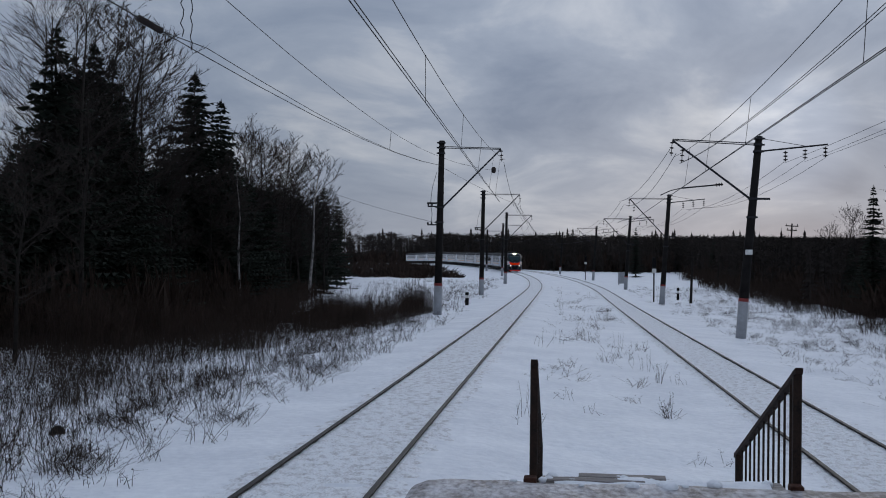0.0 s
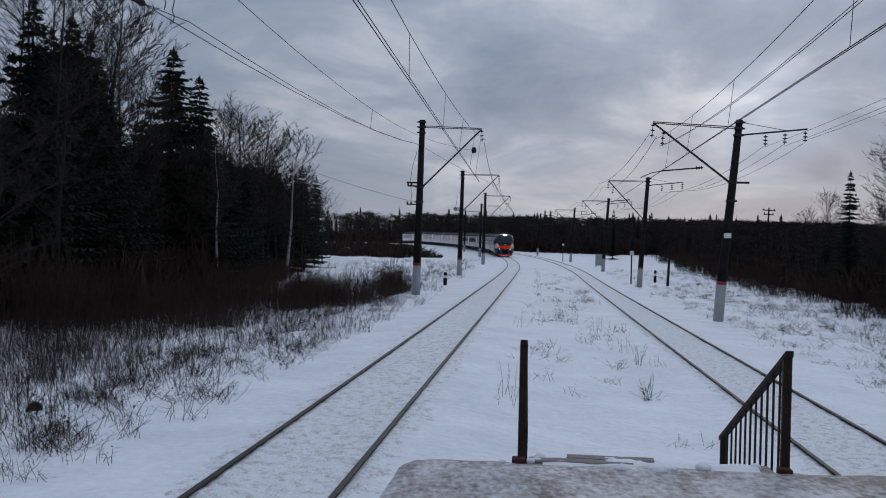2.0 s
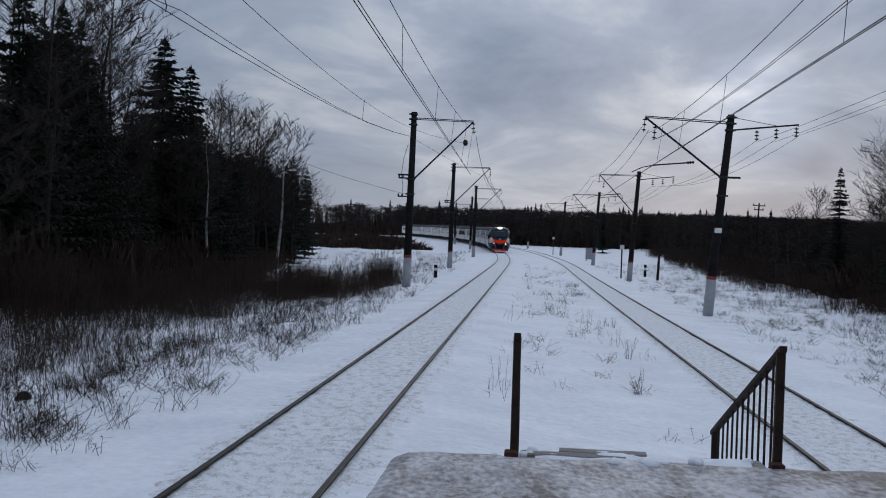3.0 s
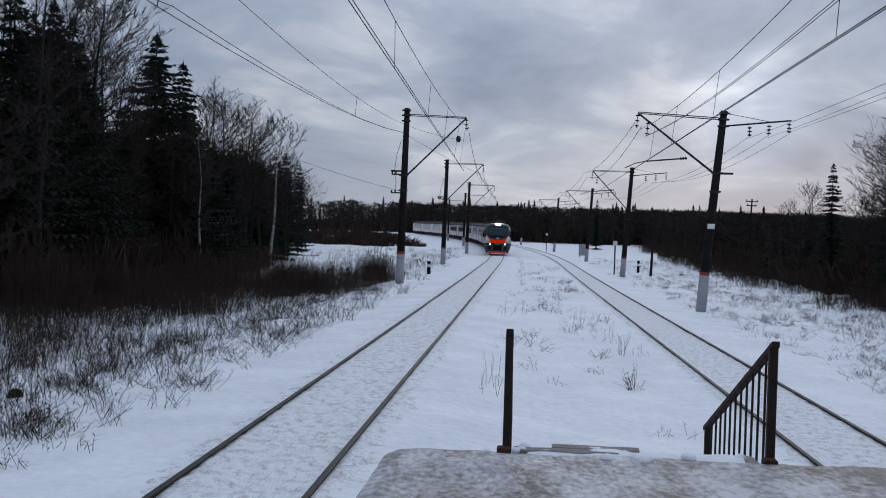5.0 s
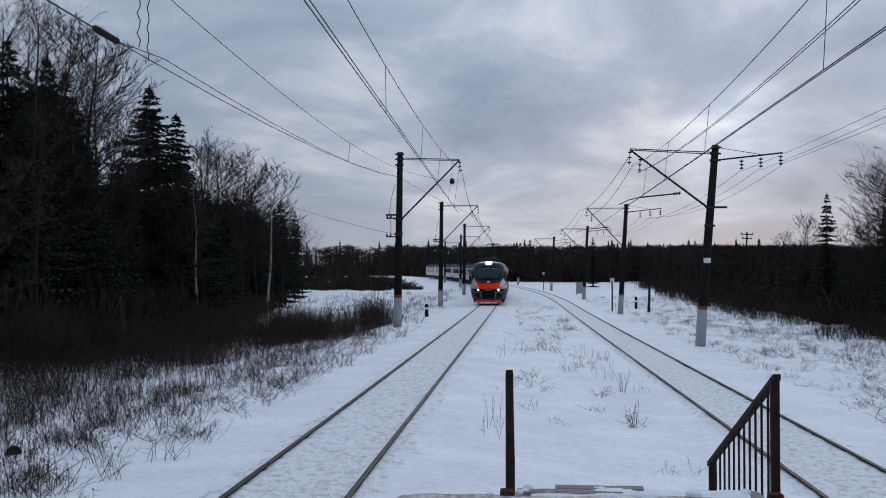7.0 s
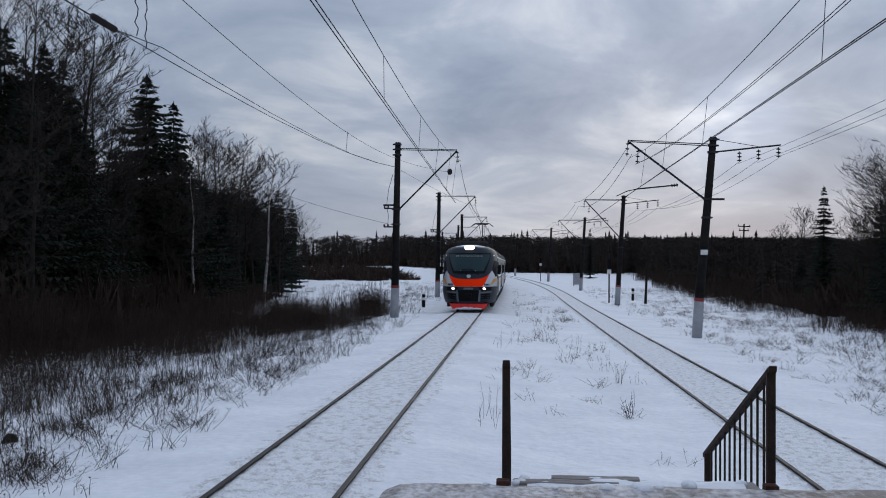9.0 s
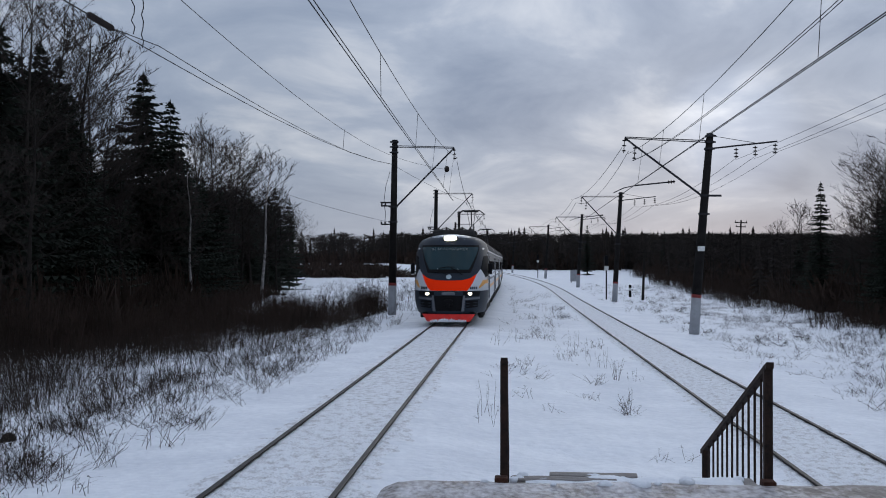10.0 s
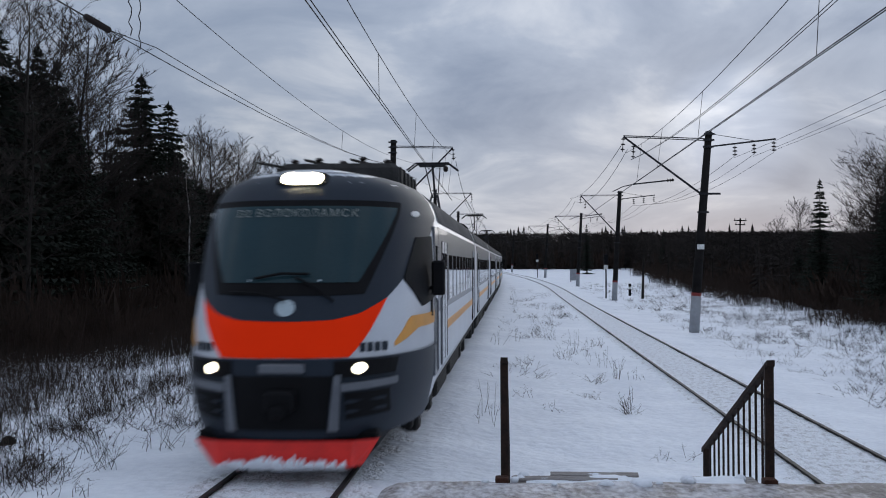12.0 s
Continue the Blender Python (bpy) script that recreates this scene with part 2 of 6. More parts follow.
class Shape:
    """Vertices and faces of one mesh, gathered piece by piece."""

    def __init__(self):
        self.v, self.f = [], []

    def add(self, vs, fs):
        k = len(self.v)
        self.v += [tuple(p) for p in vs]
        self.f += [tuple(i + k for i in q) for q in fs]
        return self

    def box(self, x0, x1, y0, y1, z0, z1, b=0.0):
        """A box, its upright edges and top edge chamfered by b."""
        if not b:
            vs = [(x, y, z) for z in (z0, z1) for x, y in ((x0, y0), (x1, y0), (x1, y1), (x0, y1))]
            return self.add(vs, [(3, 2, 1, 0), (4, 5, 6, 7)] + [(i, (i + 1) % 4, 4 + (i + 1) % 4, 4 + i) for i in range(4)])
        rings = []
        for z, k in ((z0, b), (z0 + b, 0), (z1 - b, 0), (z1, b)):
            a0, a1, c0, c1 = x0 + k, x1 - k, y0 + k, y1 - k
            rings.append([(a0 + b, c0, z), (a1 - b, c0, z), (a1, c0 + b, z), (a1, c1 - b, z), (a1 - b, c1, z), (a0 + b, c1, z), (a0, c1 - b, z), (a0, c0 + b, z)])
        return self.loft(rings, cap=True)

    def loft(self, rings, cap=False, closed=True):
        n = len(rings[0])
        vs = [p for r in rings for p in r]
        fs = []
        for i in range(len(rings) - 1):
            for j in range(n if closed else n - 1):
                a, b = i * n + j, i * n + (j + 1) % n
                fs.append((a, b, b + n, a + n))
        if cap:
            fs.append(tuple(reversed(range(n))))
            fs.append(tuple(range((len(rings) - 1) * n, len(rings) * n)))
        return self.add(vs, fs)

    def tube(self, points, radii, sides=6, cap=True):
        pts = [Vector(p) for p in points]
        if not hasattr(radii, "__len__"):
            radii = [radii] * len(pts)
        rings = []
        for i, p in enumerate(pts):
            d = (pts[min(i + 1, len(pts) - 1)] - pts[max(i - 1, 0)]).normalized()
            a = d.cross(Vector((0, 0, 1)) if abs(d.z) < 0.9 else Vector((1, 0, 0))).normalized()
            b = d.cross(a)
            rings.append([p + (a * math.cos(2 * math.pi * k / sides) + b * math.sin(2 * math.pi * k / sides)) * radii[i] for k in range(sides)])
        return self.loft(rings, cap=cap and sides > 2)

    def blade(self, a, b, w):
        """A flat thin twig: one slim triangle."""
        a, b = Vector(a), Vector(b)
        d = (b - a).cross(Vector((0.3, -0.9, 0.2))).normalized() * w
        return self.add([a - d, a + d, b], [(0, 1, 2)])

    def stem(self, a, b, r0, r1):
        """A thin three-sided tapered stem with no caps."""
        return self.tube([a, b], [r0, r1], 3, False)

    def mesh(self, name, mats, smooth=False):
        me = bpy.data.meshes.new(name)
        me.from_pydata(self.v, [], self.f)
        for m in mats if isinstance(mats, (list, tuple)) else [mats]:
            me.materials.append(m)
        if smooth:
            me.polygons.foreach_set("use_smooth", [True] * len(me.polygons))
        me.validate()
        me.update()
        return me


def part(name, shape, mat, parent=None, label="", smooth=False):
    ob = new(name, shape.mesh(name, mat, smooth))
    if parent:
        ob.parent = parent
    return tagged(ob, label)


def thing(name, label, category, group="", kind="", at=None):
    ob = tagged(new(name), label, category, group, kind)
    ob.empty_display_size = 0.2
    if at is not None:
        ob.matrix_world = at
    return ob


def solid(name, shape, mat, label="", category="", group="", kind="", smooth=False):
    return tagged(new(name, shape.mesh(name, mat, smooth)), label, category, group, kind)


def smooth01(a, b, v):
    t = min(1.0, max(0.0, (v - a) / (b - a)))
    return t * t * (3 - 2 * t)


# ---- the line of the railway ----
LEFT_X, SPACING, RIGHT_DROP = -2.98, 8.22, -0.39
CURVE_Y, CURVE_R = 122.0, 1050.0


def rise(y):
    """The height of the left track's rail heads."""
    u = (min(y, 420.0) - 125) / 20
    return 0.011 * 20 * math.log1p(math.exp(u))


def centre(y):
    """How far the line has bent away at y."""
    if y <= CURVE_Y:
        return LEFT_X
    k = min(y, 480.0)
    a = LEFT_X - (CURVE_R - math.sqrt(CURVE_R ** 2 - (k - CURVE_Y) ** 2))
    return a - (y - k) * 0.36


def heading(y):
    return math.atan2(centre(y + 0.5) - centre(y - 0.5), 1.0)


def on_line(y, off, z=0.0):
    """A point at off metres to the right of the left track's axis."""
    h = heading(y)
    return Vector((centre(y) + off * math.cos(h), y - off * math.sin(h), rise(y) + z))


PROFILE = [(-400, 0.5), (-120, -0.6), (-60, -0.9), (-30, -1.0), (-10.5, -0.95), (-7, -0.55), (-4.6, -0.22), (-3.0, -0.2), (-1.75, -0.13), (-0.85, -0.068), (0.85, -0.068), (1.75, -0.13),
           (2.6, -0.24), (3.9, -0.34), (5.6, -0.42), (6.6, -0.48), (7.37, -0.458), (9.07, -0.458), (9.9, -0.5), (11, -0.58), (13, -0.66), (20, -0.9), (40, -1.0), (120, -0.5), (400, 0.5)]


def ground_z(x, y):
    off = x - centre(y)
    for (a, za), (b, zb) in zip(PROFILE, PROFILE[1:]):
        if off <= b:
            break
    t = min(1, max(0, (off - a) / (b - a)))
    t = t * t * (3 - 2 * t)
    z = za + (zb - za) * t
    bed = min(abs(off), abs(off - SPACING))
    wild = smooth01(1.5, 4.5, bed)
    z += (noise.noise((x * 0.35, y * 0.35, 0)) * 0.10 + noise.noise((x * 1.3, y * 1.3, 3)) * 0.035) * wild + noise.noise((x * 2.1, y * 1.1, 7)) * 0.012
    z += noise.noise((x * 0.03, y * 0.03, 9)) * 1.2 * smooth01(22, 70, abs(off - 4))
    # a drift against the foot of the steps
    z += 0.16 * math.exp(-((x - 0.5) / 1.3) ** 2 - ((y - 11.6) / 0.8) ** 2)
    # a low mound of shovelled snow beyond the steps
    z += (0.17 + 0.05 * noise.noise((x * 2.2, y * 2.2, 12))) * math.exp(-((x - 1.45) / 0.75) ** 2 - ((y - 16.6) / 0.9) ** 2)
    return z + rise(y)


def build_ground():
    offs = [-1500, -700, -400, -250, -170, -120, -90, -70, -56, -46, -38, -32, -27, -23]
    offs += [-20 + i * 0.75 for i in range(17)] + [-7.4 + i * 0.3 for i in range(19)] + [-1.85 + i * 0.2 for i in range(19)] + [1.95 + i * 0.3 for i in range(16)]
    offs += [7.0 + i * 0.2 for i in range(12)] + [9.4 + i * 0.4 for i in range(20)] + [17.6, 18.8, 20, 22, 25, 29, 34, 40, 48, 58, 72, 95, 130, 180, 260, 420, 700, 1500]
    offs = sorted(set(round(o, 3) for o in offs))
    ys = [-1500, -600, -250, -120, -60, -30, -15, -6, 0, 4, 8]
    y = 9.0
    while y < 2600:
        ys.append(y)
        y += max(0.3, (y - 4) * 0.018) if y < 330 else y * 0.08
    s = Shape()
    rings = [[(centre(y) + o, y, ground_z(centre(y) + o, y)) for o in offs] for y in ys]
    s.loft(rings, closed=False)
    s.f = [tuple(reversed(q)) for q in s.f]
    solid("ground", s, SNOW, "uneven snow-covered ground beside the railway", "ground", kind="structure", smooth=True)


build_ground()


def line_stations(y0, y1):
    out, y = [], y0
    while y < y1:
        out.append(y)
        y += max(0.6, min(9.0, abs(y) * 0.05)) if y > 0 else 3.0
    return out + [y1]


def build_track(off, z):
    # trodden, wind-swept snow between and beside the rails
    s = Shape()
    across = [-1.45 + i * 0.145 for i in range(21)]
    rows = []
    y = 6.0
    while y < 430:
        rows.append([on_line(y, off + a, z - 0.052 - 0.09 * max(0, abs(a) - 0.9) ** 1.2 * 2 + noise.noise((a * 3 + off, y * 1.6, 1)) * 0.022 + 0.008 * math.sin(y * 2 * math.pi / 0.55)) for a in across])
        y += max(0.14, y * 0.012)
    s.loft(rows, closed=False)
    s.f = [tuple(reversed(q)) for q in s.f]
    solid("track_bed", s, TRACK_SNOW, "wind-swept dirty snow between the rails", "track bed", kind="structure", smooth=True)
    for side in (-1, 1):
        r = Shape()
        prof = [(-0.065, -0.18), (-0.065, -0.16), (-0.012, -0.13), (-0.012, -0.045), (-0.037, -0.03), (-0.037, -0.004), (-0.03, 0.0), (0.03, 0.0), (0.037, -0.004), (0.037, -0.03), (0.012, -0.045), (0.012, -0.13), (0.065, -0.16), (0.065, -0.18)]
        r.loft([[on_line(y, off + side * 0.797 + a, z + b) for a, b in prof] for y in line_stations(-30, 430)], cap=True)
        n = len(prof)
        ob = solid("rail", r, [RAIL, RAIL_TOP], "rusty steel rail with a worn head", "rail", "rails of the two tracks", "structure")
        for p in ob.data.polygons:
            if all(abs(ob.data.vertices[i].co.z - rise(ob.data.vertices[i].co.y) - z) < 0.006 for i in p.vertices):
                p.material_index = 1


build_track(0.0, 0.0)
build_track(SPACING, RIGHT_DROP)

# ---- platform, steps and railings ----
DECK = 1.08
DECK_X0, DECK_X1, DECK_END = -1.03, 3.3, 9.0


def build_platform():
    s = Shape()
    xs = [DECK_X0 + (DECK_X1 - DECK_X0) * i / 40 for i in range(41)]
    ys = [-30, -20, -12, -6, -2] + [i * 0.14 for i in range(0, 64)] + [DECK_END]
    rows = []
    for y in ys:
        row = []
        for x in xs:
            edge = min(x - DECK_X0, DECK_X1 - x, DECK_END - y + 0.02)
            z = DECK + noise.noise((x * 1.4, y * 1.4, 2)) * 0.022 + noise.noise((x * 5, y * 5, 4)) * 0.008 - 0.035 * max(0, 1 - edge / 0.12) ** 2
            cut = 0.07 * max(0, 1 - math.hypot(x - DECK_X0, DECK_END - y) / 0.25)
            row.append((x + cut + noise.noise((y * 2, 0, 1)) * 0.015 * (edge < 0.05), y - cut + noise.noise((x * 2.3, 0, 5)) * 0.03 * (y > 8.7), z))
        rows.append(row)
    s.loft(rows, closed=False)
    s.f = [tuple(reversed(q)) for q in s.f]
    edge = [rows[i][0] for i in range(len(rows))] + rows[-1] + [rows[i][-1] for i in range(len(rows) - 1, -1, -1)]
    skirt = Shape()
    skirt.loft([[(x, y, z) for x, y, z in edge], [(x, y, z - 0.2) for x, y, z in edge]], closed=False)
    p = thing("platform", "island railway platform of concrete under trodden ice and snow", "platform", kind="structure")
    part("icy_surface", s, ICE, p, "grey-brown trodden ice with snow patches", True)
    part("slab", skirt, CONCRETE, p, "weathered concrete slab edge")
    b = Shape()
    b.box(DECK_X0 + 0.12, DECK_X1 - 0.12, -30, DECK_END - 0.15, -0.6, DECK - 0.1)
    part("wall", b, CONCRETE, p, "concrete platform wall")
    # steps down to the path between the tracks
    st = thing("steps", "snow-covered wooden steps at the platform's end", "steps", kind="structure")
    for i in range(6):
        b = Shape()
        z = DECK - 0.02 - 0.19 * i
        b.box(-0.02, 1.98, DECK_END + 0.03 + 0.36 * i, DECK_END + 0.42 + 0.36 * i, z - 0.09, z - 0.03, 0.012)
        part("tread", b, WOOD, st, "weathered board tread")
        c = Shape()
        rows = []
        for k in range(13):
            x = 0.1 + 1.75 * k / 12
            rows.append([(x, DECK_END + 0.06 + 0.36 * i + 0.33 * q / 5, z - 0.028 + 0.05 * math.sin(math.pi * q / 5) * (0.3 + abs(noise.noise((x * 2, q, i))) * 1.4)) for q in range(6)])
        c.loft(rows, closed=False)
        part("snow", c, SNOW, st, "snow lying on the tread", True)
    for x in (-0.073, 2.033):
        b = Shape()
        b.add([(x - 0.03, DECK_END, DECK - 0.35), (x + 0.03, DECK_END, DECK - 0.35), (x + 0.03, DECK_END, DECK - 0.05), (x - 0.03, DECK_END, DECK - 0.05),
               (x - 0.03, 11.3, -0.45), (x + 0.03, 11.3, -0.45), (x + 0.03, 11.3, -0.15), (x - 0.03, 11.3, -0.15)],
              [(0, 1, 2, 3), (7, 6, 5, 4), (0, 4, 5, 1), (1, 5, 6, 2), (2, 6, 7, 3), (3, 7, 4, 0)])
        part("stringer", b, RUST, st, "rusty steel stringer")
    # loose boards across the top steps, one broken short
    for x0, x1, y, z, turn in ((0.0, 0.84, 0.10, DECK - 0.020, 1.5), (0.30, 1.02, 0.27, DECK - 0.012, -2.0), (0.02, 0.55, 0.50, DECK - 0.205, 3.0)):
        b = Shape()
        rings = []
        for k in range(7):
            x = x0 + (x1 - x0) * k / 6
            c = noise.noise((x * 6, y * 9, 3)) * 0.006
            rings.append([(x, q, r) for q, r in ((c, c - 0.032), (0.13 + c, c - 0.032), (0.135 + c, c - 0.006), (0.12 + c, c), (0.012 + c, c), (c - 0.003, c - 0.006))])
        b.loft(rings, cap=True)
        ob = solid("loose_board", b, WOOD, "weathered grey board lying across the snowy steps", "board", "boards on the steps")
        ob.matrix_world = pose(0, DECK_END + y, z, 0, 0, turn)
    # lumps of broken crust on the steps and at the platform's end
    crumbs = random.Random(8)
    b = Shape()
    for _ in range(46):
        x, step = crumbs.uniform(-0.75, 1.85), crumbs.choice((0, 0, 0, 1, 1, 2))
        if step == 0 and crumbs.random() < 0.5:
            c = Vector((x, DECK_END - crumbs.uniform(0.02, 0.3), DECK))
        else:
            x = max(0.05, x)
            c = Vector((x, DECK_END + 0.36 * step + crumbs.uniform(0.08, 0.3), DECK - 0.04 - 0.19 * step))
        r = crumbs.uniform(0.025, 0.075)
        rings = []
        for h, k in ((-0.4, 0.9), (0.15, 1.0), (0.5, 0.72), (0.68, 0.3)):
            rings.append([c + Vector((math.cos(q * 0.8976) * r * k * crumbs.uniform(0.7, 1.25), math.sin(q * 0.8976) * r * k * crumbs.uniform(0.7, 1.1), r * h)) for q in range(7)])
        b.loft(rings, cap=True)
    solid("snow_lumps", b, SNOW, "broken lumps of crusted snow on the steps", "snow", kind="stuff", smooth=True)


build_platform()


def build_railing(x, y0, top, half, label):
    r = thing("stair_railing", label, "railing", "railings of the platform steps")
    y1, drop = 12.0, 1.147
    s = Shape(); s.box(x - half, x + half, y0 - half, y0 + half, DECK - 0.35, top, 0.008)
    part("post", s, RUST, r)
    s = Shape(); s.box(x - 0.03, x + 0.03, y1 - 0.03, y1 + 0.03, -0.7, top - drop, 0.006)
    part("post", s, RUST, r)
    s = Shape()
    a, b = Vector((x, y0 - 0.08, top + 0.03)), Vector((x, y1 + 0.12, top - drop - 0.03))
    for w, h in ((half * 0.9, 0.045),):
        s.add([a + Vector((i, 0, j)) for i, j in ((-w, -h), (w, -h), (w, 0), (-w, 0))] + [b + Vector((i, 0, j)) for i, j in ((-w, -h), (w, -h), (w, 0), (-w, 0))],
              [(0, 1, 2, 3), (7, 6, 5, 4), (0, 4, 5, 1), (1, 5, 6, 2), (2, 6, 7, 3), (3, 7, 4, 0)])
    part("handrail", s, RUST, r)
    n = 12
    for i in range(1, n):
        t = i / n
        y = y0 + (y1 - y0) * t
        zt = top - drop * t - 0.03
        s = Shape(); s.box(x - 0.009, x + 0.009, y - 0.009, y + 0.009, zt - 1.0 - 0.1 * t, zt)
        part("baluster", s, RUST, r)
    s = Shape(); s.box(x - 0.075, x + 0.03, y0 - 0.17, y0 - half, DECK - 0.03, DECK + 0.022, 0.008)
    part("foot_plate", s, RED_RUST, r, "red-brown rusted bracket on the platform's edge")
    s = Shape()
    s.tube([(x, y0, DECK + 0.02), (x, y1, top - drop - 0.98)], 0.016, 4)
    part("bottom_rail", s, RUST, r)


build_railing(-0.073, 9.06, 2.023, 0.032, "rusty dark steel stair railing seen along its length")
build_railing(2.033, 9.06, 2.001, 0.034, "rusty dark steel stair railing with upright bars")

def bar(s, a, b, r, sides=6):
    return s.tube([a, b], r, sides)


def insulator(s, a, b, r=0.09, n=4):
    """A string of discs from a to b."""
    a, b = Vector(a), Vector(b)
    bar(s, a, b, 0.02)
    for i in range(n):
        p = a.lerp(b, (i + 0.5) / n)
        d = (b - a).normalized() * 0.035
        s.tube([p - d, p, p + d], [r * 0.45, r, r * 0.5], 10)
    return s


# ---- the train ----
CAR, BODY_W, ROOF_Z, SILL_Z = 22.0, 1.74, 4.25, 0.62
NOSE_N, NOSE_L = 3.0, 2.9


def lerp_table(tab, v):
    for (a, p), (b, q) in zip(tab, tab[1:]):
        if v <= b:
            break
    t = min(1, max(0, (v - a) / (b - a)))
    return p + (q - p) * t


WIDTH = [(0.5, 1.56), (0.75, 1.64), (1.1, 1.72), (1.6, 1.74), (2.6, 1.74), (3.2, 1.74), (3.55, 1.71), (3.8, 1.61), (3.98, 1.45), (4.1, 1.20), (4.19, 0.82), (4.235, 0.44), (4.25, 0.02)]
FRONT = [(0.5, 0.10), (0.7, 0.0), (1.25, 0.0), (1.6, 0.04), (2.06, 0.16), (2.46, 0.38), (3.0, 0.70), (3.67, 1.12), (3.95, 1.38), (4.12, 1.72), (4.21, 2.1), (4.25, 2.6)]


def nose(a, z, out=0.0, back=0.0):
    """A point of the cab's skin: a degrees round from the centre line (-90..90), at height z, lifted by out; back: metres behind the corner."""
    s = 1 if a >= 0 else -1
    r = radians(min(90, abs(a)))
    w = lerp_table(WIDTH, z)
    length = NOSE_L if z < 3.6 else NOSE_L - (z - 3.6) * 1.6
    x = w * math.sin(r) ** (2 / NOSE_N)
    y = lerp_table(FRONT, z) + length * (1 - math.cos(r))
    nx, ny = math.sin(r), -math.cos(r)
    nz = 0.45 if z > 2.0 else 0.0
    k = out / math.sqrt(1 + nz * nz)
    return (s * (x + nx * k), y + ny * k + back, z + nz * k)


def mask_low(a):
    return lerp_table([(0, 2.06), (12, 2.08), (24, 2.16), (38.5, 2.36), (50, 2.64), (64, 3.0), (80, 3.38), (90, 3.62)], abs(a))


def skin(amax, zlo, zhi, out, na=28, nv=10):
    """A patch of the cab's skin between two heights, both given along the angle; amax along v."""
    s = Shape()
    rows = []
    for j in range(nv + 1):
        v = j / nv
        m = amax(v)
        row = []
        for i in range(-na, na + 1):
            a = m * i / na
            row.append(nose(a, zlo(a) + (zhi(a) - zlo(a)) * v, out))
        rows.append(row)
    s.loft(rows, closed=False)
    return s


def side_panel(s, x, y0, y1, z0, z1, d=0.008):
    """A thin panel on a car's side at x (its sign tells the side)."""
    k = 1 if x > 0 else -1
    a, b = sorted((x - 0.03 * k, x + d * k))
    s.box(a, b, y0, y1, z0, z1)
    return s


def body_ring(y, low):
    half = [(lerp_table(WIDTH, z), z) for z in (low, 1.1, 1.6, 2.2, 2.6, 3.2, 3.55, 3.8, 3.98, 4.12, 4.21, 4.25)]
    return [(x, y, z) for x, z in half] + [(-x, y, z) for x, z in reversed(half)]


WHEEL_R = 0.457


def build_underframe(car, ys):
    wheels = []
    for y in ys:
        b = Shape()
        b.box(-1.15, 1.15, y - 1.9, y + 1.9, 0.35, 0.72, 0.05)
        for sx in (-1, 1):
            b.box(sx * 1.36 - 0.09, sx * 1.36 + 0.09, y - 1.8, y + 1.8, 0.32, 0.8, 0.03)
            for dy in (-1.2, 1.2):
                b.box(sx * 1.40 - 0.12, sx * 1.40 + 0.12, y + dy - 0.24, y + dy + 0.24, 0.24, 0.7, 0.04)
        bogie = part("bogie", b, GRIME, car, "grimy black bogie")
        for dy in (-1.25, 1.25):
            for sx in (-1, 1):
                w = Shape()
                w.tube([(sx * -0.07, 0, 0), (sx * -0.04, 0, 0), (sx * -0.03, 0, 0), (sx * 0.07, 0, 0)], [0.49, 0.49, 0.46, 0.455], 24)
                w.tube([(sx * 0.07, 0, 0), (sx * 0.12, 0, 0)], [0.2, 0.17], 10)
                wheel = part("wheel", w, GRIME, bogie)
                wheel.location = (sx * 0.797, y + dy, WHEEL_R)
                wheels.append(wheel)
    b = Shape().box(-1.66, 1.66, 4.4, CAR - 0.6, 0.80, 1.02)
    part("underframe", b, GRIME, car, "grimy black underframe")
    b = Shape()
    for y0, y1, sx in ((6.4, 9.4, 1), (10.2, 13.6, -1), (10.6, 14.6, 1), (6.8, 9.2, -1)):
        b.box(min(sx * 0.3, sx * 1.56), max(sx * 0.3, sx * 1.56), y0, y1, 0.34, 0.86, 0.05)
    part("equipment_box", b, GRIME, car)
    return wheels


def build_pantograph(car, y):
    b = Shape()
    b.box(-0.6, 0.6, y - 0.7, y + 0.7, 4.3, 4.38, 0.02)
    for sx in (-0.5, 0.5):
        for dy in (-0.6, 0.6):
            b.tube([(sx, y + dy, 4.2), (sx, y + dy, 4.4)], 0.06, 8)
    p = part("pantograph", b, ROOF_KIT, car, "raised dark pantograph")
    b = Shape()
    b.tube([(-0.35, y - 0.6, 4.4), (-0.1, y + 0.75, 5.45)], 0.045, 6)
    b.tube([(0.35, y - 0.6, 4.4), (0.1, y + 0.75, 5.45)], 0.045, 6)
    part("lower_arm", b, STEEL, p)
    b = Shape()
    b.tube([(0, y + 0.75, 5.45), (0, y - 0.35, 6.5)], 0.04, 6)
    b.tube([(0.12, y + 0.75, 5.45), (0.28, y - 0.35, 6.48)], 0.02, 6)
    b.tube([(-0.12, y + 0.75, 5.45), (-0.28, y - 0.35, 6.48)], 0.02, 6)
    part("upper_arm", b, STEEL, p)
    b = Shape()
    for dy in (-0.3, 0.3):
        b.tube([(-0.95, y - 0.35 + dy, 6.3), (-0.6, y - 0.35 + dy, 6.56), (0.6, y - 0.35 + dy, 6.56), (0.95, y - 0.35 + dy, 6.3)], 0.035, 6)
    b.box(-0.5, 0.5, y - 0.7, y, 6.46, 6.52)
    part("contact_strip", b, STEEL, p)


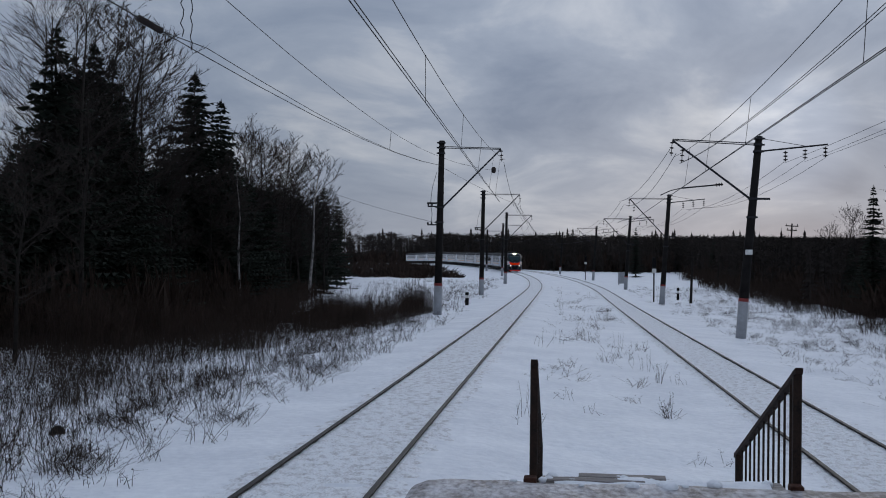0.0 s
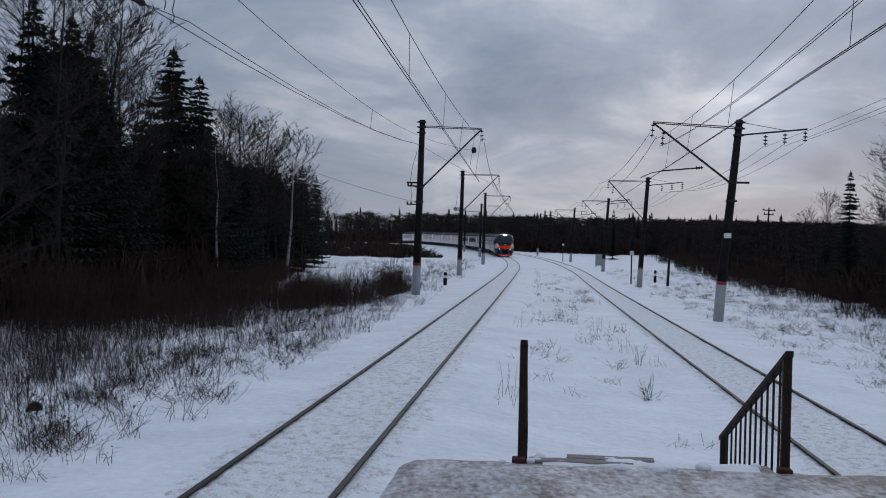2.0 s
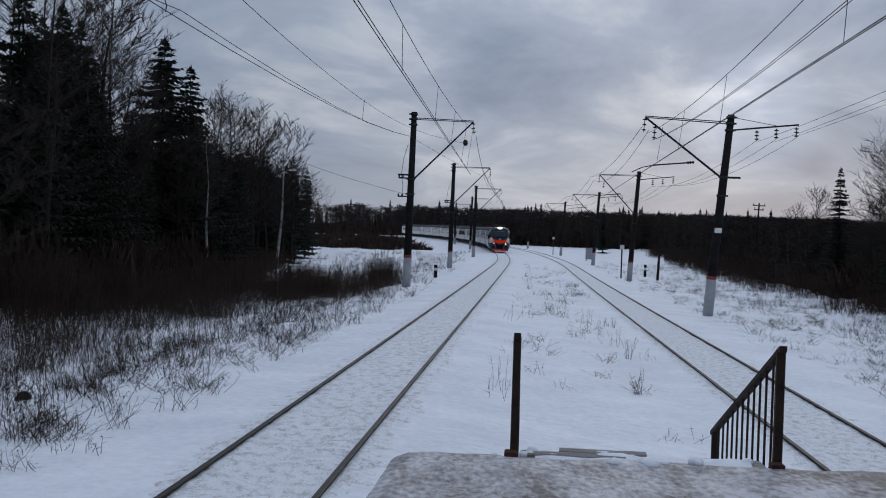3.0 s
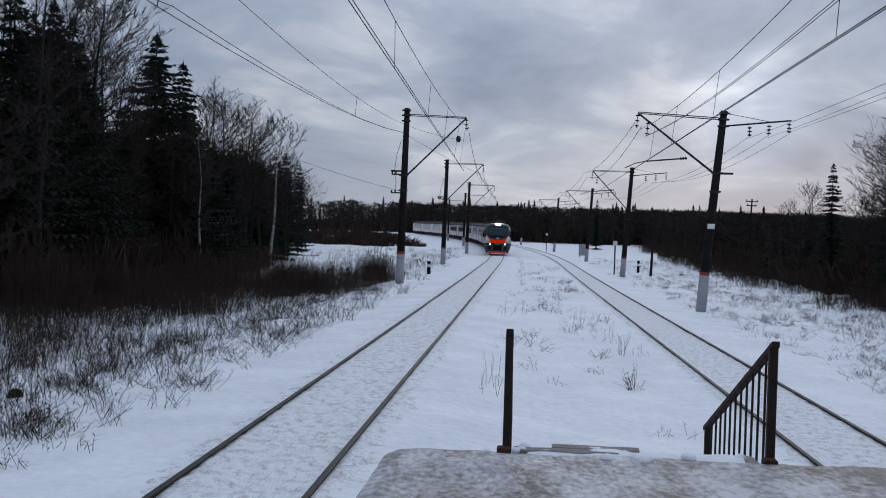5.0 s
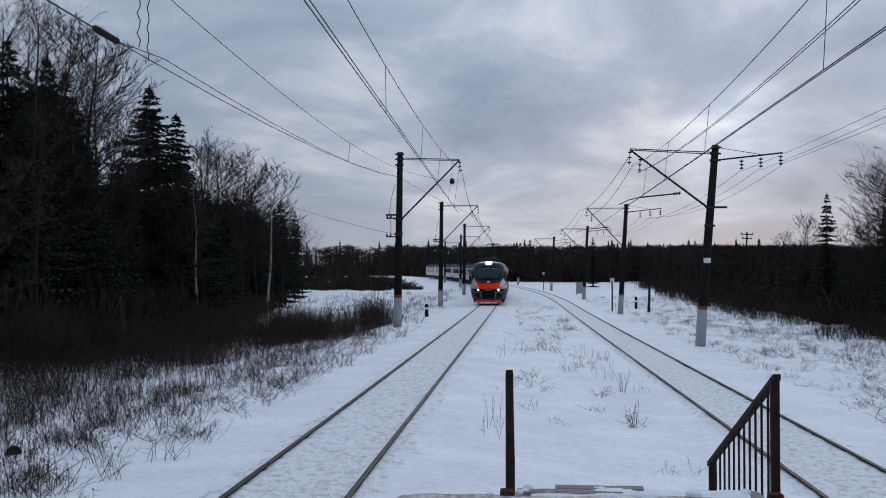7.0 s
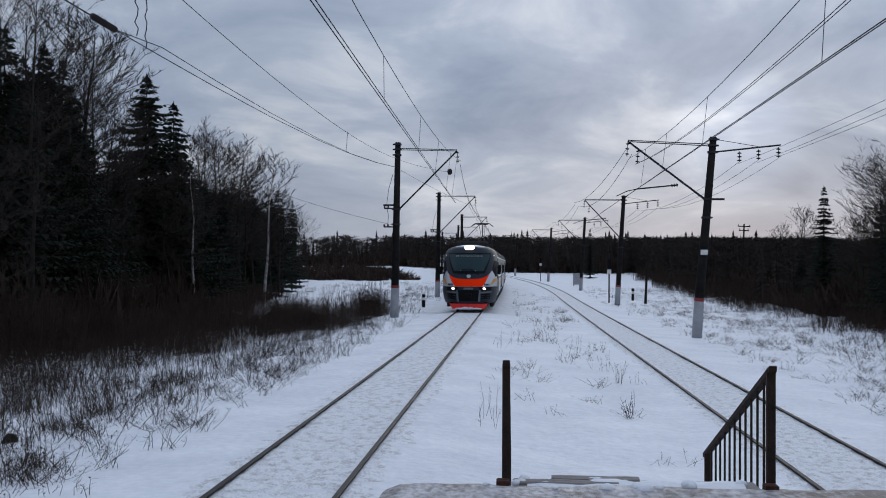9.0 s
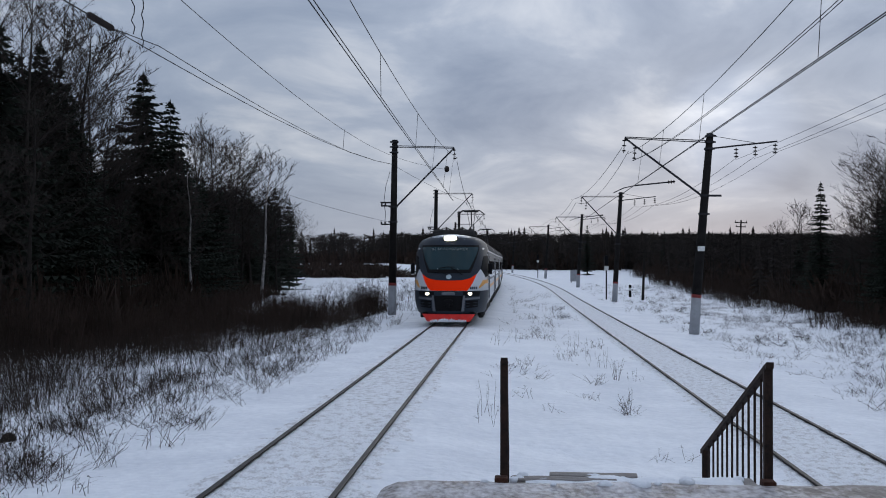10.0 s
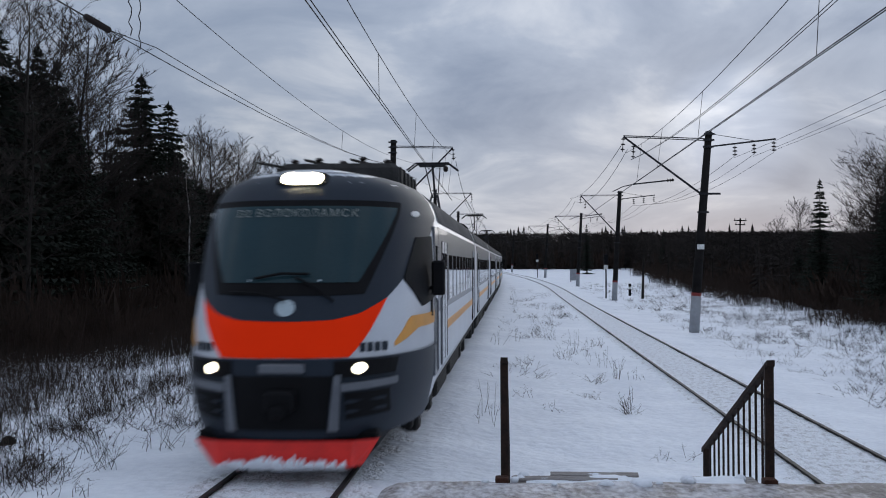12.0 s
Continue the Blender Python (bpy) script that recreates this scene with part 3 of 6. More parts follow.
def build_sides(car, y_first, count, pitch, doors, low):
    for s in (-1, 1):
        x = s * (BODY_W + 0.004)
        band = side_panel(Shape(), s * BODY_W, doors[0] - 1.5, doors[-1] + 1.5, 2.02, 3.42, 0.005)
        part("window_band", band, CAR_GREY, car, "grey band round the windows")
        st = side_panel(Shape(), s * BODY_W, doors[0] + 0.75, doors[-1] - 0.75, 1.60, 1.76, 0.006)
        part("stripe", st, CAR_GOLD, car, "amber stripe")
        for i in range(count):
            y = y_first + i * pitch
            w = side_panel(Shape(), s * BODY_W, y, y + pitch * 0.74, 2.14, 2.98, 0.014)
            part("window", w, GLASS_DARK, car)
        for y in doors:
            d = side_panel(Shape(), s * BODY_W, y - 0.68, y + 0.68, 1.12, 3.2, 0.012)
            door = part("door", d, CAR_WHITE, car, "pale grey sliding door")
            for dy in (-0.33, 0.33):
                g = side_panel(Shape(), s * BODY_W, y + dy - 0.2, y + dy + 0.2, 2.0, 3.0, 0.018)
                part("door_glass", g, GLASS_DARK, door)
            for dy in (-0.70, 0.0, 0.70):
                g = side_panel(Shape(), s * BODY_W, y + dy - 0.018, y + dy + 0.018, 1.12, 3.2, 0.02)
                part("door_seal", g, BLACK, door)


def build_roof_kit(car, boxes):
    for y0, y1, w, h in boxes:
        b = Shape()
        b.box(-w, w, y0, y1, 4.12, 4.12 + h, 0.09)
        unit = part("roof_unit", b, ROOF_KIT, car, "dusty dark roof equipment")
        for k in range(int((y1 - y0) / 0.7)):
            r = Shape().box(-w - 0.03, w + 0.03, y0 + 0.2 + k * 0.7, y0 + 0.3 + k * 0.7, 4.14, 4.12 + h * 0.85)
            part("rib", r, ROOF_KIT, unit)


def text_bars(s, y_of, x0, x1, z0, z1, n):
    """Plain bars where small characters stand."""
    w = (x1 - x0) / n
    for i in range(n):
        xa, xb = x0 + i * w + w * 0.14, x0 + (i + 1) * w - w * 0.14
        s.add([y_of(xa, z0), y_of(xb, z0), y_of(xb, z1), y_of(xa, z1)], [(0, 1, 2, 3)])
    return s


def on_nose(x, z, out):
    t = min(1.0, abs(x) / lerp_table(WIDTH, z))
    a = math.degrees(math.asin(t ** (NOSE_N / 2)))
    return nose(math.copysign(a, x), z, out)


def disc(x, z, r, out, depth=0.03, sides=20, squash=1.0):
    s = Shape()
    rings = []
    for k, rr in ((-depth, r), (0, r), (out, r * 0.93), (out + 0.004, r * 0.5)):
        rings.append([on_nose(x + rr * math.cos(2 * math.pi * i / sides), z + rr * squash * math.sin(2 * math.pi * i / sides), k) for i in range(sides)])
    return s.loft(rings, cap=True)


def nose_patch(corners, out, n=10):
    """A panel on the cab's front between four corners (x, z), following its curve."""
    (x0, z0), (x1, z1), (x2, z2), (x3, z3) = corners
    rows = []
    for j in range(n + 1):
        v = j / n
        rows.append([on_nose((x0 + (x3 - x0) * v) * (1 - i / n) + (x1 + (x2 - x1) * v) * (i / n), (z0 + (z3 - z0) * v) * (1 - i / n) + (z1 + (z2 - z1) * v) * (i / n), out) for i in range(n + 1)])
    rim = [r[0] for r in rows] + rows[-1][1:] + [r[-1] for r in reversed(rows[:-1])] + list(reversed(rows[0][1:-1]))
    s = Shape().loft(rows, closed=False)
    back = [Vector(p) + Vector((0, 0.05, 0)) for p in rim]
    return s.loft([rim, back])


HEAD_WHEELS = []


def build_head_car():
    car = thing("train_head_car", "pale grey electric train cab car with slate mask and orange band", "train car", "cars of the train")
    zs = [0.56, 0.62, 0.7, 0.85, 0.98, 1.0, 1.1, 1.25, 1.42, 1.6, 1.85, 2.06, 2.25, 2.46, 2.75, 3.0, 3.3, 3.5, 3.67, 3.8, 3.9, 3.98, 4.06, 4.12, 4.17, 4.21, 4.235, 4.25]
    angles = [-90, -86, -80, -74, -66, -58, -50, -42, -34, -26, -18, -10, 0, 10, 18, 26, 34, 42, 50, 58, 66, 74, 80, 86, 90]
    s = Shape()
    rows = []
    for z in zs:
        front = [nose(a, z) for a in angles]
        w = lerp_table(WIDTH, z)
        far, near = (CAR - 0.35, 5.0) if z > 0.99 else (4.0 + (z - 0.56) * 1.6, 3.4)
        rows.append([(-w, far, z)] + [(-w, near, z)] + front + [(w, near, z)] + [(w, far, z)])
    s.loft(rows, closed=False)
    n = len(rows[0])
    s.add([r[0] for r in rows] + [r[-1] for r in reversed(rows)], [tuple(range(2 * len(rows)))])
    s.add(rows[0], [tuple(reversed(range(n)))])
    part("body", s, CAR_WHITE, car, "pale grey painted body shell", True)
    mask = part("mask", skin(lambda v: 90, mask_low, lambda a: 4.245, 0.010, 40, 20), CAR_DARK, car, "slate grey cab mask", True)
    part("band", skin(lambda v: 19.6 + 18.9 * v, lambda a: 1.6, lambda a: mask_low(a) + 0.01, 0.008, 24, 6), CAR_ORANGE, car, "orange-red front band", True)
    lower = part("bumper", skin(lambda v: 90, lambda a: 0.56, lambda a: 1.59, 0.03, 36, 8), CAR_DARK, car, "slate grey lower front", True)
    for k in (-1, 1):
        b = Shape()
        b.add([nose(k * 90, 0.56, 0.02, 0), nose(k * 90, 0.56, 0.02, 0.9), nose(k * 90, 1.35, 0.02, 1.25), nose(k * 90, 1.59, 0.02, 0.5), nose(k * 90, 1.59, 0.02, 0)], [(0, 1, 2, 3, 4)])
        part("side_skirt", b, CAR_DARK, car)
    rim = part("windscreen", skin(lambda v: 25.5 + 21.5 * v, lambda a: 2.44 - 0.05 * math.cos(radians(a * 2)), lambda a: 3.70, 0.018, 20, 12), BLACK, car, "black windscreen surround", True)
    part("glass", skin(lambda v: 22 + 21 * v, lambda a: 2.56, lambda a: 3.61, 0.024, 20, 12), SCREEN_GLASS, rim, "tinted windscreen glass", True)
    # wipers and lower ledge
    for x0, z0, x1, z1 in ((0.0, 2.32, -0.75, 2.42), (0.1, 2.62, 0.62, 2.30), (-0.45, 2.60, 0.28, 2.66)):
        b = Shape()
        b.tube([on_nose(x0, z0, 0.06), on_nose((x0 + x1) / 2, (z0 + z1) / 2 + 0.03, 0.08), on_nose(x1, z1, 0.06)], 0.018, 5)
        part("wiper", b, BLACK, car)
    b = Shape()
    text_bars(b, lambda x, z: on_nose(x, z, 0.028), -0.72, 0.62, 2.575, 2.60, 1)
    part("glass_ledge", b, BADGE, rim)
    # the searchlight over the windscreen
    b = Shape()
    rings = []
    for out, w, h in ((-0.05, 0.36, 0.17), (0.03, 0.36, 0.17), (0.035, 0.30, 0.125)):
        rings.append([on_nose(w * math.copysign(abs(math.cos(q)) ** 0.5, math.cos(q)), 4.02 + h * 0.62 * math.copysign(abs(math.sin(q)) ** 0.5, math.sin(q)), out) for q in [2 * math.pi * (i + 0.5) / 24 for i in range(24)]])
    b.loft(rings, cap=True)
    sl = part("searchlight", b, BLACK, car, "dark searchlight housing")
    b = Shape()
    rings = []
    for out, w, h in ((0.02, 0.28, 0.115), (0.045, 0.28, 0.115), (0.05, 0.2, 0.08)):
        rings.append([on_nose(w * math.copysign(abs(math.cos(q)) ** 0.5, math.cos(q)), 4.02 + h * 0.8 * math.copysign(abs(math.sin(q)) ** 0.5, math.sin(q)), out) for q in [2 * math.pi * (i + 0.5) / 24 for i in range(24)]])
    b.loft(rings, cap=True)
    part("lens", b, LAMP, sl, "glowing warm searchlight lens")
    for sx in (-1, 1):
        h = nose_patch([(sx * 0.66, 1.34), (sx * 1.36, 1.36), (sx * 1.40, 1.56), (sx * 0.66, 1.56)], 0.045)
        unit = part("headlight", h, BLACK, lower, "dark headlight unit")
        part("lens", disc(sx * 0.96, 1.46, 0.092, 0.06, squash=0.78), HEADLIGHT, unit, "lit white headlight")
        # light grey blade below each lamp; recess shade painted as a raised black panel
        h = nose_patch([(sx * 0.74, 1.17), (sx * 1.36, 1.22), (sx * 1.36, 1.31), (sx * 0.74, 1.27)], 0.09)
        part("blade", h, CAR_GREY, lower, "mid grey moulding")
        h = nose_patch([(sx * 0.80, 0.80), (sx * 1.30, 0.84), (sx * 1.30, 1.16), (sx * 0.78, 1.14)], 0.04)
        part("vent", h, BLACK, lower)
        for q in (0.90, 1.03):
            h = Shape()
            h.tube([on_nose(sx * 0.8, q, 0.06), on_nose(sx * 1.24, q + 0.02, 0.06)], 0.022, 5)
            part("vent_slat", h, CAR_DARK, lower)
    # no real hollow: the opening's deep shade is a raised black patch
    g = nose_patch([(-0.56, 0.68), (0.56, 0.68), (0.64, 1.37), (-0.64, 1.37)], 0.05)
    part("recess_shade_panel", g, BLACK, lower, "raised black panel painting the shade of the coupler opening")
    for sx in (-1, 1):
        g = nose_patch([(sx * 0.58, 0.66), (sx * 0.70, 0.66), (sx * 0.74, 1.38), (sx * 0.66, 1.38)], 0.075)
        part("recess_frame", g, CAR_GREY, lower, "mid grey moulding")
    g = Shape()
    g.box(-0.2, 0.2, -0.22, 0.1, 0.92, 1.2, 0.04)
    g.box(-0.1, 0.1, -0.30, -0.2, 0.85, 1.02, 0.03)
    part("coupler", g, BLACK, car, "grimy dark coupler")
    g = Shape()
    g.box(-0.3, 0.3, -0.04, 0.02, 1.40, 1.53, 0.02)
    part("front_plate", g, CAR_GREY, lower)
    # black block added as the dark shadow between plough and bumper
    g = Shape()
    g.box(-1.2, 1.2, 0.35, 2.2, 0.40, 0.62, 0.03)
    part("underside_shade", g, BLACK, car, "black block added for the shade under the nose behind the plough")
    # plough
    g = Shape()
    pts = [(-1.22, 0.32), (-0.9, 0.1), (0, 0.02), (0.9, 0.1), (1.22, 0.32)]
    low_pts = [(-1.0, 0.34), (-0.86, 0.14), (0, 0.06), (0.86, 0.14), (1.0, 0.34)]
    g.loft([[(x, y, 0.53) for x, y in pts], [(x, y, 0.185) for x, y in low_pts]], closed=False)
    g.loft([[(x, y + 0.04, 0.185) for x, y in low_pts], [(x, y + 0.04, 0.53) for x, y in pts]], closed=False)
    plough = part("plough", g, CAR_RED, car, "red obstacle plough caked with snow")
    g = Shape()
    crust = random.Random(3)
    for i in range(46):
        x = -0.80 + 1.6 * i / 45 + crust.uniform(-0.02, 0.02)
        w, top = crust.uniform(0.018, 0.045), 0.235 + crust.random() * 0.13 * (1.1 - abs(x))
        y0 = 0.06 + 0.093 * abs(x) - 0.035
        y1 = 0.02 + 0.089 * abs(x) - 0.02
        foot = Vector((x, y0, 0.18 - crust.random() * 0.02))
        g.add([foot - Vector((w, 0, 0)), foot + Vector((w, 0, 0)), (x + w * 0.9, y1 - 0.012, (0.18 + top) / 2), (x + w * 0.4, y1 + 0.012, top), (x - w * 0.5, y1 + 0.012, top), (x - w, y1 - 0.012, (0.18 + top) / 2)], [(0, 1, 2, 5), (5, 2, 3, 4)])
    part("caked_snow", g, SNOW, plough, "snow caked on the plough")["kind"] = "stuff"
    # badge, number bars, lamps on the shoulder
    part("badge", disc(0, 2.235, 0.135, 0.016, 0.0, 20, 0.85), BADGE, car, "round silver badge")
    for x0, x1, k in ((0.96, 1.30, 4), (-1.32, -0.98, 4)):
        g = Shape()
        text_bars(g, lambda x, z: on_nose(x, z, 0.012), x0, x1, 1.66, 1.78, k)
        part("number_bars", g, CAR_DARK, car, "dark painted number bars")
    for sx in (-1, 1):
        part("marker_lamp", disc(sx * 1.52, 3.55, 0.05, 0.02, 0.01, 10), WHITE_PAINT, car, "small unlit marker lamp")
        # cab side window, mirror, door
        g = Shape()
        SILL, HEAD = [(1.46, 2.58), (2.0, 2.20), (3.02, 2.30)], [(1.46, 2.64), (2.1, 3.20), (3.02, 3.24)]
        def at_side(y, z, o):
            xx = lerp_table(WIDTH, z)
            if y < 3.6:
                u = min(1.0, max(0.0, (y - lerp_table(FRONT, z)) / NOSE_L))
                xx *= math.sin(math.acos(1 - u)) ** (2 / NOSE_N)
            return (sx * (xx + o), y, z)
        rings = []
        for i in range(15):
            y = 1.46 + 1.56 * i / 14
            z0, z1 = lerp_table(SILL, y), lerp_table(HEAD, y)
            zs = [z0 + (z1 - z0) * k / 8 for k in range(9)]
            rings.append([at_side(y, z, 0.025) for z in zs] + [at_side(y, z, -0.03) for z in reversed(zs)])
        g.loft(rings, cap=True)
        part("cab_window", g, BLACK, car, "black cab side window")
        g = Shape()
        g.box(min(sx * 1.76, sx * 1.96), max(sx * 1.76, sx * 1.96), 2.45, 2.65, 2.34, 2.86, 0.03)
        g.tube([(sx * 1.66, 2.6, 2.45), (sx * 1.86, 2.56, 2.45)], 0.03, 6)
        part("mirror", g, BLACK, car, "black wing mirror")
        g = side_panel(Shape(), sx * BODY_W, 2.72, 2.95, 2.02, 2.3, 0.012)
        part("cab_vent", g, BLACK, car)
        g = side_panel(Shape(), sx * BODY_W, 3.30, 4.10, 1.05, 3.4, 0.012)
        door = part("cab_door", g, CAR_GREY, car, "grey cab door")
        g = side_panel(Shape(), sx * BODY_W, 3.50, 3.90, 2.2, 3.1, 0.018)
        part("door_glass", g, GLASS_DARK, door)
        for y in (3.26, 4.14):
            g = Shape()
            g.tube([(sx * 1.80, y, 1.15), (sx * 1.80, y, 2.25)], 0.02, 6)
            part("grab_rail", g, CAR_GREY, door)
        # amber flash on the cab side: a bar with a tail that slants down to the front
        g = Shape()
        rings = []
        for i in range(21):
            y = 0.9 + 2.36 * i / 20
            z0 = lerp_table([(0.9, 1.70), (1.75, 1.91), (3.3, 1.91)], y)
            z1 = lerp_table([(0.9, 1.75), (1.45, 2.08), (3.3, 2.09)], y)
            rings.append([at_side(y, z0, 0.010), at_side(y, (z0 + z1) / 2, 0.012), at_side(y, z1, 0.010), at_side(y, z1, -0.02), at_side(y, z0, -0.02)])
        g.loft(rings, cap=True)
        part("stripe", g, CAR_GOLD, car, "amber stripe")
    r = Shape()
    zs = (3.5, 3.55, 3.7, 3.8, 3.9, 3.98, 4.06, 4.12, 4.17, 4.21, 4.235, 4.25)
    arc = [(lerp_table(WIDTH, z) + 0.006, z + 0.006) for z in zs] + [(-lerp_table(WIDTH, z) - 0.006, z + 0.006) for z in reversed(zs)]
    r.loft([[(x, y, z) for x, z in arc] for y in (4.62, 12, CAR - 0.36)], closed=False)
    part("roof", r, ROOF, car, "mid grey curved roof", True)
    build_sides(car, 7.2, 8, 1.5, (5.8, 20.2), 0.62)
    build_roof_kit(car, ((4.6, 8.2, 1.05, 0.42), (9.2, 11.4, 0.85, 0.3), (13.0, 17.0, 0.9, 0.3)))
    for i in range(10):
        g = Shape()
        x, y = -0.8 + 0.4 * (i % 5), 5.0 + 2.6 * (i // 5) + 0.15 * (i % 3)
        insulator(g, (x, y, 4.52), (x, y, 4.63 + 0.05 * (i % 2)), 0.08, 2)
        part("roof_insulator", g, CERAMIC, car)
    for x in (-0.6, 0.2):
        g = Shape()
        g.tube([(x, 4.9, 4.62), (x + 0.2, 6.4, 4.66), (x + 0.3, 7.9, 4.62)], 0.025, 6)
        part("roof_cable", g, ROOF_KIT, car)
    for x, y in ((-1.0, 2.9), (-0.9, 3.2)):
        g = Shape()
        g.tube([(x, y, 3.95), (x - 0.05, y + 0.1, 4.42), (x + 0.25, y + 0.25, 4.36)], 0.025, 6)
        part("aerial", g, ROOF_KIT, car)
    HEAD_WHEELS.extend(build_underframe(car, (4.3, 17.6)))
    # destination on the display behind the glass
    cu = bpy.data.curves.new("destination", "FONT")
    cu.body, cu.size, cu.align_x, cu.align_y, cu.extrude = "D2 \u0412\u041e\u041b\u041e\u041a\u041e\u041b\u0410\u041c\u0421\u041a", 0.15, "CENTER", "CENTER", 0.001
    cu.space_character = 1.25
    tmp = bpy.data.objects.new("destination_source", cu)
    scene.collection.objects.link(tmp)
    me = bpy.data.meshes.new_from_object(tmp.evaluated_get(bpy.context.evaluated_depsgraph_get()))
    bpy.data.objects.remove(tmp)
    for v in me.vertices:
        v.co = Vector(on_nose(v.co.x, 3.50 + v.co.y, 0.034))
    me.materials.clear(); me.materials.append(DISPLAY)
    ob = new("destination", me)
    ob.parent = rim
    tagged(ob, "lit white destination lettering")
    return car


def build_middle_car(pantograph):
    car = thing("train_car", "pale grey electric train car with amber stripe" + (", pantograph raised" if pantograph else ""), "train car", "cars of the train")
    s = Shape()
    s.loft([body_ring(y, 1.0) for y in (0.12, 0.2, 10.0, CAR - 0.35, CAR - 0.27)], cap=True)
    part("body", s, CAR_WHITE, car, "pale grey painted body shell")
    g = Shape()
    g.box(-1.2, 1.2, -0.34, 0.16, 0.9, 3.7, 0.08)
    part("gangway", g, BLACK, car, "black folded gangway")
    r = Shape()
    zs = (3.5, 3.55, 3.7, 3.8, 3.9, 3.98, 4.06, 4.12, 4.17, 4.21, 4.235, 4.25)
    arc = [(lerp_table(WIDTH, z) + 0.006, z + 0.006) for z in zs] + [(-lerp_table(WIDTH, z) - 0.006, z + 0.006) for z in reversed(zs)]
    r.loft([[(x, y, z) for x, z in arc] for y in (0.14, 10, CAR - 0.3)], closed=False)
    part("roof", r, ROOF, car, "mid grey curved roof", True)
    build_sides(car, 4.6, 9, 1.42, (3.2, 18.7), 0.62)
    build_roof_kit(car, ((8.2, 12.6, 1.0, 0.34), (14.4, 17.6, 0.9, 0.3)) if pantograph else ((2.6, 7.0, 1.0, 0.3), (14.0, 18.4, 1.0, 0.3)))
    if pantograph:
        build_pantograph(car, 5.6)
    build_underframe(car, (3.6, 18.2))
    return car


head_car = build_head_car()
motor_car, trailer_car = build_middle_car(True), build_middle_car(False)
TRAIN = [head_car]
for i in range(1, 11):
    TRAIN.append((motor_car if i == 1 else copy_thing(motor_car, pose(0, 0, 0))) if i % 2 else (trailer_car if i == 2 else copy_thing(trailer_car, pose(0, 0, 0))))


def nose_y(t):
    """How far along the line the train's nose is at t seconds."""
    u = 12.0 - t
    return 14.2 + 18.1 * u + 0.09 * u * u


def car_pose(y):
    """The pose of a car whose front stands at y, and the y of its rear."""
    a = on_line(y, 0)
    y2 = y + CAR
    for _ in range(3):
        b = on_line(y2, 0)
        y2 -= (b - a).length - CAR
    d = (on_line(y2, 0) - a).normalized()
    x = d.cross(Vector((0, 0, 1))).normalized()
    m = Matrix((x, d, x.cross(d))).transposed().to_4x4()
    m.translation = a
    return m, y2


# ---- overhead line ----


